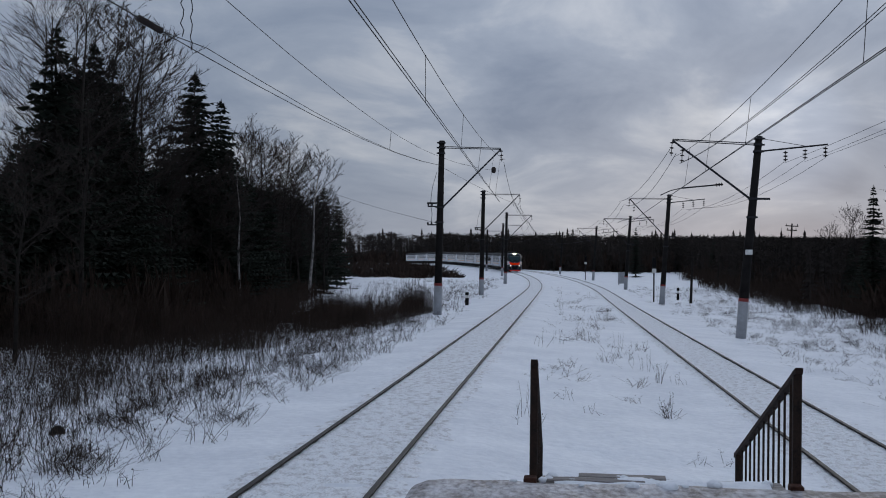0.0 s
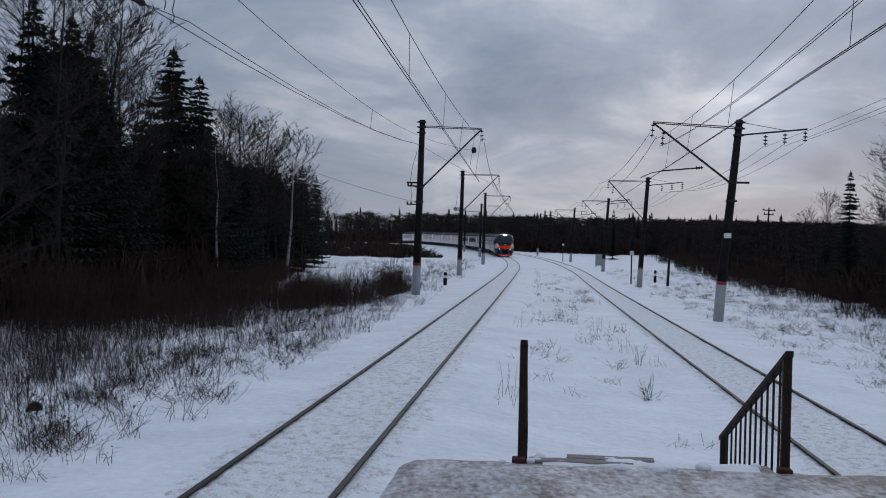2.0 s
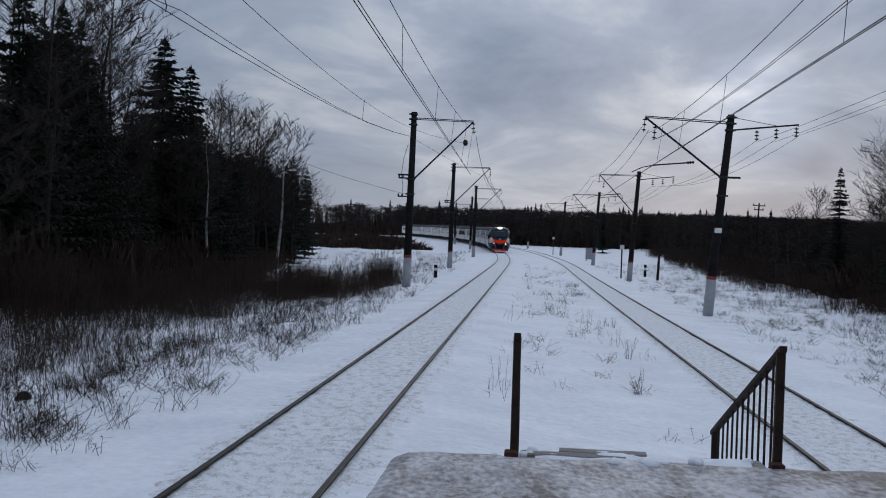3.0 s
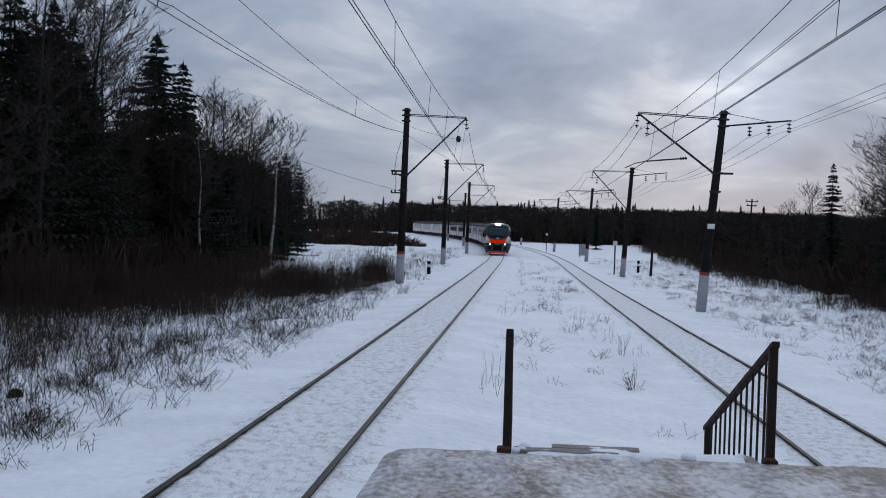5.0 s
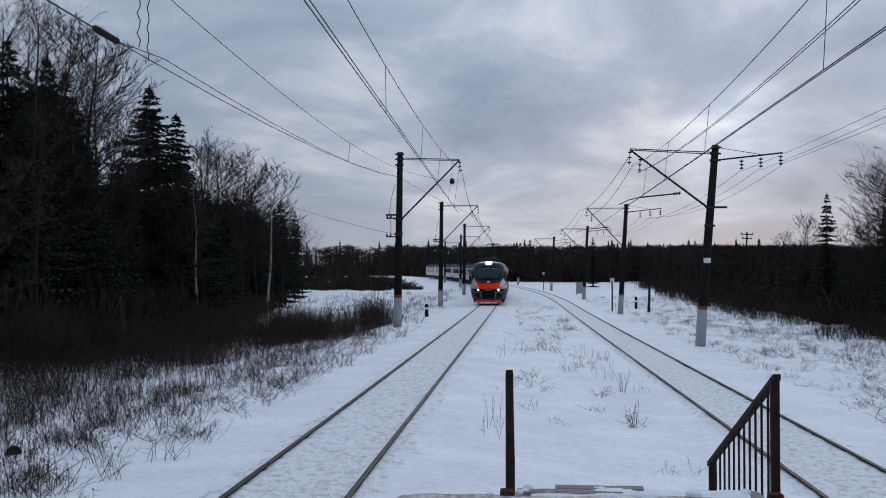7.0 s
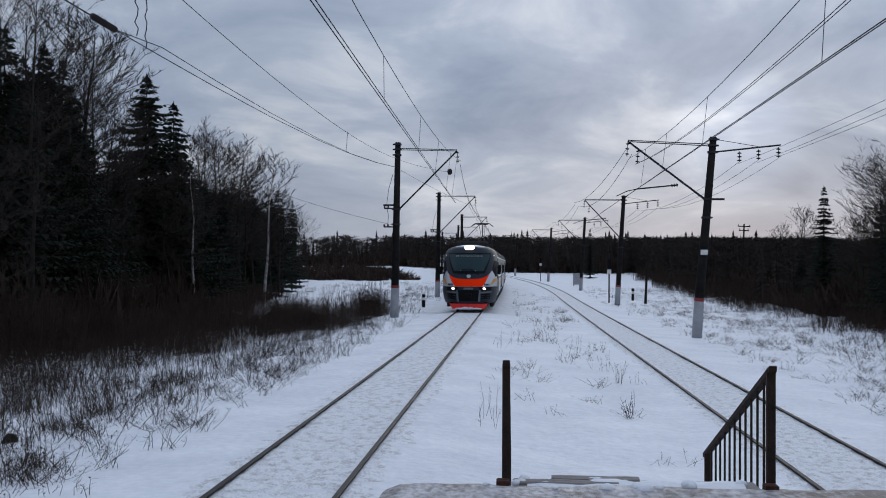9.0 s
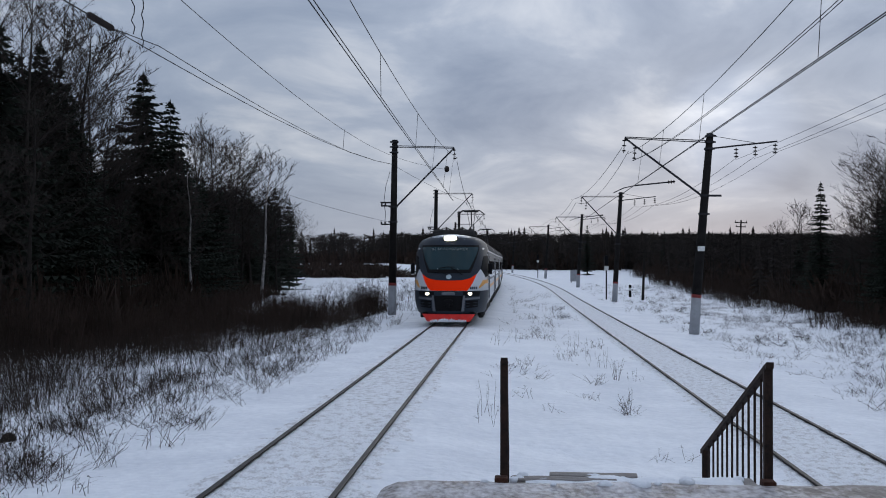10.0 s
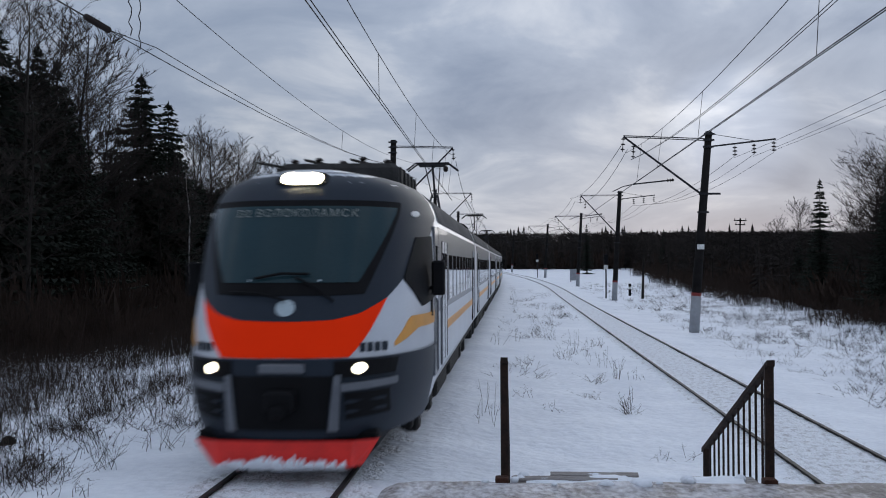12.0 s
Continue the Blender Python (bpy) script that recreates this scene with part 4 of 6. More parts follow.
def build_mast(base, top, tip, strut_z, label, group, right_arm=0.0, steady=None, painted=2.0, plate=0.0):
    """A line mast with a slanting cantilever towards the track."""
    base, top, tip = Vector(base), Vector(top), Vector(tip)
    m = thing("catenary_mast", label, "catenary mast", group)
    along = lambda z: base.lerp(top, (z - base.z) / (top.z - base.z))
    k = base.z + painted
    s = Shape(); s.tube([along(k), along((k + top.z) / 2), top], [0.235, 0.20, 0.165], 14)
    part("pole", s, POLE, m, "dark weathered round pole", True)
    if painted:
        s = Shape(); s.tube([base - Vector((0, 0, 0.6)), along(k)], [0.26, 0.237], 14)
        part("pole_foot", s, POLE_BASE, m, "pale grey painted foot", True)
        s = Shape(); s.tube([along(k - 0.1), along(k + 0.06)], 0.247, 14)
        part("ring", s, RED_PAINT, m, "faded red painted ring")
    d = 1 if tip.x > top.x else -1
    for off in (-0.09, 0.09):
        s = Shape(); bar(s, along(strut_z) + Vector((0.15 * d, off, 0)), tip + Vector((0, off * 0.4, 0)), 0.045)
        part("cantilever", s, STEEL, m)
    for dz in (0.0, -0.22):
        s = Shape(); bar(s, along(top.z - 0.35 + dz * 0.4) + Vector((0.1 * d, 0, 0)), tip + Vector((0, 0, dz * 0.3 + 0.05)), 0.026)
        part("tie_rod", s, STEEL, m)
    s = Shape(); insulator(s, tip, tip + Vector((0.05 * d, 0, -0.75)), 0.12, 3)
    part("insulator", s, CERAMIC, m, "brown disc insulators")
    if right_arm:
        p = tip.lerp(along(strut_z), 0.13)
        s = Shape(); insulator(s, p, p + Vector((0.05 * d, 0, -0.75)), 0.12, 3)
        part("insulator", s, CERAMIC, m, "brown disc insulators")
    if steady:
        a, b, c = (Vector(p) for p in steady)
        s = Shape(); s.tube([a, b], 0.04, 6)
        part("registration_arm", s, STEEL, m)
        s = Shape(); s.tube([b, b.lerp(c, 0.5) + Vector((0, 0, 0.06)), c], 0.025, 6)
        part("steady_arm", s, STEEL, m)
        s = Shape(); insulator(s, a, a.lerp(b, 0.18), 0.1, 3)
        part("insulator", s, CERAMIC, m)
    if right_arm:
        a = along(top.z - 0.75)
        e = a + Vector((right_arm, 0, 0.35))
        s = Shape(); bar(s, a, e, 0.045)
        part("side_arm", s, STEEL, m)
        s = Shape(); bar(s, along(top.z - 0.1), a.lerp(e, 0.72), 0.015)
        part("stay", s, WIRE, m)
        for f in (0.40, 0.68, 0.97):
            p = a.lerp(e, f)
            s = Shape(); insulator(s, p - Vector((0, 0, 0.1)), p - Vector((0, 0, 0.62)), 0.13, 3)
            part("insulator", s, CERAMIC, m)
    s = Shape(); s.box(-0.45, 0.45, -0.04, 0.04, -0.05, 0.05)
    p = part("bracket", s, STEEL, m)
    p.location = along(strut_z + (0.0 if right_arm else 0.25)) + Vector((0.35 * (1 if right_arm else -1), 0, 0))
    for q in (0.12, 0.42, 0.75, top.z - strut_z, top.z - strut_z + 0.9):
        c = along(top.z - q)
        s = Shape(); s.tube([c - Vector((0, 0, 0.05)), c + Vector((0, 0, 0.05))], 0.225 + 0.006 * q, 12)
        xa, xb = sorted((c.x - 0.30 * d, c.x - 0.18 * d))
        s.box(xa, xb, c.y - 0.05, c.y + 0.05, c.z - 0.04, c.z + 0.04)
        part("clamp", s, STEEL, m)
    if not right_arm:
        for q in (0.0, 1.0):
            a = along(strut_z + 0.05 - q * 1.1)
            s = Shape(); s.box(a.x - 0.75, a.x - 0.15, a.y - 0.035, a.y + 0.035, a.z - 0.04, a.z + 0.04)
            for k in (0.72, 0.5):
                s.tube([(a.x - k, a.y, a.z), (a.x - k, a.y, a.z + 0.16)], 0.05, 8)
            part("side_bracket", s, STEEL, m)
        a = along(top.z - 1.9)
        s = Shape(); s.tube([a + Vector((-0.25, -0.1, 0)), a + Vector((-0.5, -0.12, -0.9)), a + Vector((-0.62, -0.1, -1.9)), a + Vector((-0.5, -0.1, -2.5)), along(strut_z - 0.9) + Vector((-0.5, -0.1, 0))], 0.014, 5)
        part("jumper", s, WIRE, m)
    if plate:
        s = Shape(); s.box(-0.17, 0.17, -0.28, -0.24, -0.12, 0.12)
        p = part("number_plate", s, WHITE_PAINT, m, "small pale plate")
        p.location = along(plate)
    return m


LM, RM = "masts beside the far side of the near track", "masts beside the second track"
L1B, L1T = (-7.25, 66.15, -0.1), (-7.10, 66.15, 10.25)
R1B, R1T = (8.77, 55.2, -0.6), (9.60, 55.2, 9.25)
build_mast(L1B, L1T, (-3.55, 66.15, 9.75), 6.25, "dark leaning line mast with grey foot and red ring", LM, painted=1.75)
build_mast(R1B, R1T, (5.45, 55.2, 9.05), 6.2, "dark leaning line mast with grey foot, red ring and three-insulator arm", RM, 3.3,
           ((7.9, 55.2, 6.9), (5.9, 55.2, 6.7), (4.9, 55.2, 6.35)), painted=1.9, plate=3.6)


# ---- more masts, near to far ----
def mast_by_line(y, off, lean, side, height, right_arm, label, group, painted):
    """A mast off metres from the left track's axis, its arm to the side given."""
    b = on_line(y, off, 0)
    b.z = ground_z(b.x, b.y) - 0.05
    t = b + Vector((lean, 0, height))
    tip = t + Vector((3.55 * side, 0, -0.4))
    steady = None
    if side < 0:
        a = t.lerp(tip, 0.45) + Vector((0, 0, -1.9))
        steady = (a, a + Vector((-2.0, 0, -0.2)), a + Vector((-3.0, 0, -0.5)))
    build_mast(b, t, tip, b.z + height * 0.62, label, group, right_arm, steady, painted=painted)


for y, off, tall in ((109, -4.75, 10.35), (160, -4.3, 10.3), (214, -4.3, 10.2), (272, -4.5, 10.2)):
    mast_by_line(y, off, 0.12, 1, tall, 0.0, "dark line mast with pale foot beside the curving track", LM, 1.7)
for y in (102, 152, 205, 262):
    mast_by_line(y, 12.1, 0.6, -1, 10.0, 3.2, "dark leaning line mast with three-insulator arm", RM, 1.8)


# ---- wires ----
def build_wire(points, r, label, sag=0.0, per=10):
    """One wire through its supports, hanging a little between them."""
    s = Shape()
    pts = []
    for a, b in zip(points, points[1:]):
        a, b = Vector(a), Vector(b)
        for i in range(per):
            f = i / per
            p = a.lerp(b, f)
            p.z -= sag * 4 * f * (1 - f)
            pts.append(p)
    pts.append(Vector(points[-1]))
    s.tube(pts, r, 5)
    return solid("overhead_wire", s, WIRE, label, "wire", "wires of the overhead line")


def build_droppers(low, high, count, label):
    for i in range(count):
        s = Shape()
        bar(s, low[i], high[i], 0.007, 4)
        solid("dropper", s, WIRE, label, "dropper wire", "droppers of the overhead line")


def hang(a, b, sag, r, label, per=18):
    return build_wire([a, b], r, label, sag, per)


def drop(a, b, sag, contact, ys):
    """Droppers from a hanging carrier down to the contact wire, at the places ys."""
    a, b = Vector(a), Vector(b)
    low, high = [], []
    for y in ys:
        f = (y - a.y) / (b.y - a.y)
        p = a.lerp(b, f)
        p.z -= sag * 4 * f * (1 - f)
        g = (y - contact[0].y) / (contact[1].y - contact[0].y)
        low.append(contact[0].lerp(contact[1], g)); high.append(p)
    build_droppers(low, high, len(ys), "thin dropper between carrier and contact wire")


# near track: a double contact wire and its carrier
LC = (Vector((-2.65, -14, 6.74)), Vector((-3.63, 66.15, 6.62)))
build_wire(LC, 0.011, "dark contact wire over the near track")
build_wire([LC[0] + Vector((0.09, 0, 0.02)), LC[1] + Vector((0.03, 0, 0))], 0.010, "dark second contact wire over the near track")
hang((-3.04, -6, 9.075), (-3.31, 66.15, 9.126), 1.297, 0.010, "dark carrier wire over the near track")
drop((-3.04, -6, 9.075), (-3.31, 66.15, 9.126), 1.297, LC, (15, 26.2, 37, 46, 55, 61))
# second track
RC = (Vector((5.16, -14, 6.41)), Vector((5.31, 55.2, 6.30)))
build_wire(RC, 0.011, "dark contact wire over the second track")
build_wire([RC[0] + Vector((0.08, 0, 0)), RC[1] + Vector((0.02, 0, 0))], 0.010, "dark second contact wire over the second track")
hang((5.23, 4, 8.87), (5.55, 55.2, 8.24), 0.85, 0.010, "dark carrier wire over the second track")
drop((5.23, 4, 8.87), (5.55, 55.2, 8.24), 0.85, RC, (19.5, 32, 41, 48))
for dx in (-0.06, 0.06):
    hang((5.79 + dx, -6, 8.976), (5.82 + dx * 0.3, 55.2, 7.92), 1.03, 0.009, "dark feeder wire over the second track")
for (ya, yb, off_a, off_b) in ((66.15, 109, -0.4, -1.1), (109, 160, -1.1, -0.7), (160, 214, -0.7, -0.7), (214, 272, -0.7, -0.9)):
    a, b = on_line(ya, off_a, 8.95), on_line(yb, off_b, 8.9)
    build_wire([a, b], 0.014, "dark carrier wire over the near track", 1.0)
    build_wire([on_line(ya, 0.2, 6.6), on_line(yb, -0.2, 6.6)], 0.014, "dark contact wire over the near track")
    low = [on_line(ya + (yb - ya) * f, 0, 6.6) for f in (0.12, 0.3, 0.5, 0.7, 0.88)]
    high = [a.lerp(b, f) - Vector((0, 0, 4 * f * (1 - f))) for f in (0.12, 0.3, 0.5, 0.7, 0.88)]
    build_droppers(low, high, 5, "thin dropper over the near track")
for (ya, yb) in ((55.2, 102), (102, 152), (152, 205), (205, 262)):
    a, b = on_line(ya, SPACING + 0.4, 8.4), on_line(yb, SPACING + 0.5, 8.4)
    build_wire([a, b], 0.014, "dark carrier wire over the second track", 0.9)
    build_wire([on_line(ya, SPACING - 0.1, 6.2), on_line(yb, SPACING + 0.2, 6.2)], 0.014, "dark contact wire over the second track")
    build_wire([on_line(ya, SPACING + 0.1, 8.6), on_line(yb, SPACING, 8.7)], 0.014, "dark feeder wire over the second track", 0.6)
    for k in (0.40, 0.68, 0.97):
        ea, eb = on_line(ya, 12.5 + 3.3 * k, 7.9 + 0.3 * k), on_line(yb, 12.6 + 3.2 * k, 7.9 + 0.3 * k)
        build_wire([ea, eb], 0.010, "thin wire on the masts' side arms", 0.7)
for xa, za, xb, zb, dip in ((11.19, 9.39, 10.81, 7.95, 0.64), (11.95, 9.5, 11.73, 8.0, 0.56), (12.79, 8.85, 12.65, 8.26, 0.37)):
    hang((xa, -20, za), (xb, 55.2, zb), dip, 0.008, "thin wire on the masts' side arms")
# wires drawn aside along the mast line, with a strain insulator and jumpers
ANCHOR = [(-7.2, y, 7.03 + 0.00075 * (y - 18) ** 2) for y in (4, 10, 14, 17, 18.4, 19.5, 22, 26, 32, 40, 48, 57, 66.15)]
build_wire(ANCHOR[:5], 0.014, "dark anchor wire before the strain insulator", 0.0, 1)
ins = Shape()
insulator(ins, ANCHOR[4], ANCHOR[5], 0.062, 14)
solid("strain_insulator", ins, CERAMIC, "dark ribbed strain insulator in the anchor wire", "insulator")
build_wire(ANCHOR[5:], 0.010, "dark anchored contact wire beside the wood", 0.0, 1)
build_wire([ANCHOR[5]] + [(x + 0.05, y, z + 0.16 * max(0.0, 44 - y) / 22) for x, y, z in ANCHOR[6:]], 0.009, "dark anchored second wire beside the wood", 0.0, 1)
hang((-7.08, 4, 9.256), (-7.12, 66.15, 9.262), 0.958, 0.009, "dark anchored carrier wire beside the wood")
for y, k, foot in ((20.62, 0.04, 7.16), (21.15, 0.025, 7.0)):
    s = Shape()
    s.tube([(-7.2 + k * math.sin(i * 2.2), y, foot + i * 0.13) for i in range(13)], 0.011, 5)
    solid("jumper_wire", s, WIRE, "wavy jumper wire hanging to the anchor wire", "wire")
s = Shape(); bar(s, (-7.2, 46.6, 7.66), (-7.14, 46.6, 8.5), 0.009, 4)
solid("dropper", s, WIRE, "thin dropper between the anchored wires", "dropper wire", "droppers of the overhead line")
hang((-29.5, 97, 13.0), (-7.3, 66.15, 5.3), 0.6, 0.010, "dark wire from the wood to the mast")

build_wire([(-7.12, 66.15, 9.26), (-5.6, 69.0, 9.0), (-4.3, 71.5, 8.95)], 0.009, "dark anchored carrier wire past the mast", 0.05)
build_wire([(-7.18, 66.15, 8.73), (-4.0, 92.0, 8.0), on_line(119, -1.0, 7.4)], 0.010, "dark anchored contact wire past the mast", 0.1)
s = Shape(); s.tube([(-4.45, 71.4, 8.95), (-4.38, 71.4, 8.95), (-4.22, 71.4, 8.95), (-4.15, 71.4, 8.95)], [0.1, 0.2, 0.2, 0.1], 12)
solid("strain_insulator", s, CERAMIC, "dark disc insulator at the end of the anchored carrier", "insulator")


# ---- small things along the line ----
def build_cabinet(x, y):
    z = ground_z(x, y)
    c = thing("relay_cabinet", "pale grey steel relay cabinet beside the second track", "cabinet", at=pose(x, y, z))
    s = Shape(); s.box(-0.62, 0.62, -0.4, 0.4, 0.25, 1.95, 0.03)
    part("body", s, POLE_BASE, c)
    s = Shape(); s.box(-0.7, 0.7, -0.48, 0.48, 1.95, 2.05, 0.03)
    part("roof", s, POLE_BASE, c)
    s = Shape(); s.box(-0.55, 0.55, -0.43, -0.395, 0.35, 1.85, 0.01)
    d = part("door", s, POLE_BASE, c)
    s = Shape(); s.box(0.4, 0.45, -0.46, -0.42, 1.0, 1.2)
    part("handle", s, STEEL, d)
    for k in (-0.5, 0.5):
        s = Shape(); s.box(k - 0.06, k + 0.06, -0.3, 0.3, -0.3, 0.25)
        part("foot", s, CONCRETE, c)


build_cabinet(9.6, 178)


def build_marker(x, y, h, label):
    z = ground_z(x, y)
    c = thing("marker_post", label, "marker post", "marker posts", at=pose(x, y, z))
    s = Shape(); s.box(-0.13, 0.13, -0.13, 0.13, -0.3, h * 0.55, 0.02)
    part("foot", s, BLACK, c)
    s = Shape(); s.box(-0.12, 0.12, -0.12, 0.12, h * 0.55, h * 0.75, 0.02)
    part("band", s, WHITE_PAINT, c)
    s = Shape(); s.box(-0.13, 0.13, -0.13, 0.13, h * 0.75, h, 0.03)
    part("cap", s, BLACK, c)


def build_stone(x, y, r):
    s = Shape()
    rings = []
    for h, k in ((-0.5, 0.8), (0.1, 1.0), (0.6, 0.85), (0.95, 0.5), (1.1, 0.15)):
        rings.append([(x + math.cos(q * 0.628) * r * k * (1 + 0.25 * noise.noise((q, h * 2, 1))), y + math.sin(q * 0.628) * r * k, ground_z(x, y) + r * h) for q in range(10)])
    s.loft(rings, cap=True)
    solid("stone", s, BARK, "small dark stone lying in the snow", "stone", smooth=True)


build_stone(-9.1, 19.6, 0.15)
build_marker(-7.0, 84, 1.0, "short black and white marker post in the snow")
build_marker(12.2, 118, 1.3, "short black post in the snow")


def build_signal(x, y, h):
    z = ground_z(x, y)
    c = thing("signal_post", "slim dark post with small white plates", "signal post", "signal posts", at=pose(x, y, z))
    s = Shape(); s.tube([(0, 0, -0.3), (0, 0, h)], 0.07, 8)
    part("post", s, STEEL, c)
    s = Shape(); s.box(-0.18, 0.18, -0.12, 0.12, h - 1.0, h - 0.1, 0.03)
    part("head", s, BLACK, c)
    s = Shape(); s.box(-0.2, 0.2, -0.16, -0.12, h - 1.5, h - 1.1)
    part("plate", s, WHITE_PAINT, c)


build_signal(8.9, 108, 4.3)
build_signal(3.2 + 1.2, 205, 4.4)


def build_utility_pole(x, y, h):
    z = ground_z(x, y)
    c = thing("utility_pole", "old wooden utility pole with two crossarms", "utility pole", "utility poles behind the trees", at=pose(x, y, z, 0, 2))
    s = Shape(); s.tube([(0, 0, -0.3), (0, 0, h)], [0.14, 0.09], 8)
    part("pole", s, BARK, c)
    for k, w in ((0.3, 0.75), (0.8, 0.6)):
        s = Shape(); s.box(-w, w, -0.05, 0.05, h - k - 0.06, h - k + 0.06)
        part("crossarm", s, BARK, c)
        for q in (-w + 0.1, w - 0.1):
            s = Shape(); s.tube([(q, 0, h - k + 0.05), (q, 0, h - k + 0.25)], 0.04, 6)
            part("insulator", s, CERAMIC, c)


build_utility_pole(27.2, 137, 9.0)
build_utility_pole(25.5, 186, 8.3)
build_utility_pole(12.6, 110, 5.0)


# ---- trees ----
RND = random.Random(5)


def grow_bare(rng, h, spread, density):
    """Trunk and rounded crown of a leafless tree."""
    trunk, crown = Shape(), Shape()
    pts, r = [], []
    lean = Vector((rng.uniform(-0.04, 0.04), rng.uniform(-0.04, 0.04), 0))
    n = 9
    for i in range(n + 1):
        f = i / n
        pts.append(Vector((lean.x * h * f + noise.noise((f * 3, h, spread * 9)) * 0.4 * f, lean.y * h * f + noise.noise((f * 3, h, 2)) * 0.4 * f, h * f * 0.88)))
        r.append((0.0095 * h) * (1 - f) ** 0.9 + 0.010)
    trunk.tube(pts, r, 7)

    def branch(p, d, length, rad, level):
        k = 4 if level == 1 else 2
        cur, dirn = Vector(p), Vector(d).normalized()
        line, rads = [cur.copy()], [rad]
        for i in range(k):
            dirn = (dirn + Vector((rng.uniform(-0.10, 0.10), rng.uniform(-0.10, 0.10), rng.uniform(0.0, 0.09)))).normalized()
            cur = cur + dirn * (length / k)
            line.append(cur.copy())
            rads.append(max(0.006, rad * (1 - (i + 1) / k * 0.7)))
            if level < 3:
                for _ in range(rng.choice((1, 2)) if level == 1 else 2):
                    side = Vector((rng.uniform(-1, 1), rng.uniform(-1, 1), rng.uniform(-0.3, 0.7)))
                    branch(cur, dirn * 0.8 + side * 0.85, length * rng.uniform(0.36, 0.58), max(0.008, rad * 0.5), level + 1)
        if level < 3:
            crown.tube(line, rads, 3, False)
            return
        crown.blade(line[0], line[1] + (line[1] - line[0]) * 0.2, 0.011)
        crown.blade(line[1] - (line[1] - line[0]) * 0.1, line[2], 0.009)
        for _ in range(7):
            q = line[0].lerp(line[-1], rng.uniform(0.1, 1.0))
            crown.blade(q, q + (dirn + Vector((rng.uniform(-0.65, 0.65), rng.uniform(-0.65, 0.65), rng.uniform(-0.2, 0.55)))) * length * rng.uniform(0.35, 0.7), 0.007)

    for i in range(density):
        f = 0.26 + 0.72 * (i + rng.random()) / density
        j = min(n - 1, int(f * n))
        base = pts[j].lerp(pts[j + 1], f * n - j)
        ang = rng.uniform(0, 6.283)
        up = 0.35 + 0.75 * f * f
        swell = math.sin(math.pi * min(1.0, (f - 0.12) / 1.02) ** 0.9)
        length = spread * h * (0.16 + 0.70 * swell) * rng.uniform(0.75, 1.1)
        branch(base, (math.cos(ang), math.sin(ang), up), length, max(0.016, 0.0040 * h * (1.15 - f)), 1)
    return trunk, crown


def grow_spruce(rng, h, width, whorls, dense=1.0, frond=0.34):
    """A spruce of drooping tiers: each bough a chain of hanging fronds."""
    trunk, crown = Shape(), Shape()
    trunk.tube([(0, 0, -0.2), (0, 0, h * 0.5), (0, 0, h)], [0.012 * h + 0.03, 0.008 * h, 0.012], 7)
    for w in range(whorls):
        f = min(0.99, 0.05 + 0.945 * ((w + rng.uniform(-0.35, 0.35) * (0 < w < whorls - 1)) / (whorls - 1)) ** 0.85)
        tier = rng.uniform(0.72, 1.15)
        reach = (width * (1 - f) ** 0.86 * tier if f > 0.2 else width * 0.8 * tier) + 0.10
        count = max(4, int((8 - 3 * f) * dense))
        a0 = rng.uniform(0, 6.28)
        for b in range(count):
            ang = a0 + 6.283 * b / count + rng.uniform(-0.3, 0.3)
            z = h * (f + rng.uniform(-0.008, 0.008))
            ln = reach * rng.uniform(0.5, 1.12)
            d = Vector((math.cos(ang), math.sin(ang), 0))
            side = Vector((-d.y, d.x, 0))
            steps = max(2, int(ln / frond))
            for i in range(steps):
                t0 = (i + 0.4) / steps
                p = d * (ln * t0) + Vector((0, 0, z - 0.34 * ln * t0 + 0.26 * ln * t0 * t0))
                s = min((0.24 + 0.34 * (1 - t0)) * frond / 0.30 * rng.uniform(0.75, 1.3), 0.10 + reach * 0.42)
                for k in (-1, 1):
                    tip = p + side * (k * s * rng.uniform(0.75, 1.1)) + d * (s * rng.uniform(0.3, 0.8)) + Vector((0, 0, -s * rng.uniform(0.2, 0.5)))
                    low = p + side * (k * s * rng.uniform(0.2, 0.5)) + d * (s * 0.2) - Vector((0, 0, s * rng.uniform(0.25, 0.6)))
                    root = p - d * (0.25 * s)
                    crown.add([root, p + d * (0.4 * s), tip, low], [(0, 1, 2), (0, 2, 3)])
                if i == steps - 1:
                    crown.add([p - side * 0.10, p + side * 0.10, p + d * (s * 1.2) + Vector((0, 0, 0.07))], [(0, 1, 2)])
    for i in range(5):
        a = i * 1.256
        crown.add([(0, 0, h + 0.2), (0.13 * math.cos(a), 0.13 * math.sin(a), h - 0.45), (0.13 * math.cos(a + 1), 0.13 * math.sin(a + 1), h - 0.48)], [(0, 1, 2)])
    return trunk, crown


def tree_thing(name, shapes, mats, label, category, group):
    t = thing(name, label, category, group)
    part("trunk", shapes[0], mats[0], t, "", True)
    part("crown", shapes[1], mats[1], t)
    return t


SPRUCE_H, BARE_H = 14.0, 12.0
SPRUCES = [grow_spruce(random.Random(10 + i), SPRUCE_H, w, n, q, fr) for i, (w, n, q, fr) in enumerate(((6.3, 40, 1.4, 0.26), (5.2, 38, 1.4, 0.26), (5.2, 32, 1.15, 0.40), (4.2, 32, 1.15, 0.40), (3.7, 31, 1.3, 0.26)))]
BARES = [grow_bare(random.Random(20 + i), BARE_H, sp, d) for i, (sp, d) in enumerate(((0.27, 24), (0.24, 25), (0.33, 26), (0.18, 24)))]
SPRUCE_LABEL = "dark green spruce with drooping branches at the wood's edge"
PROTO = {}


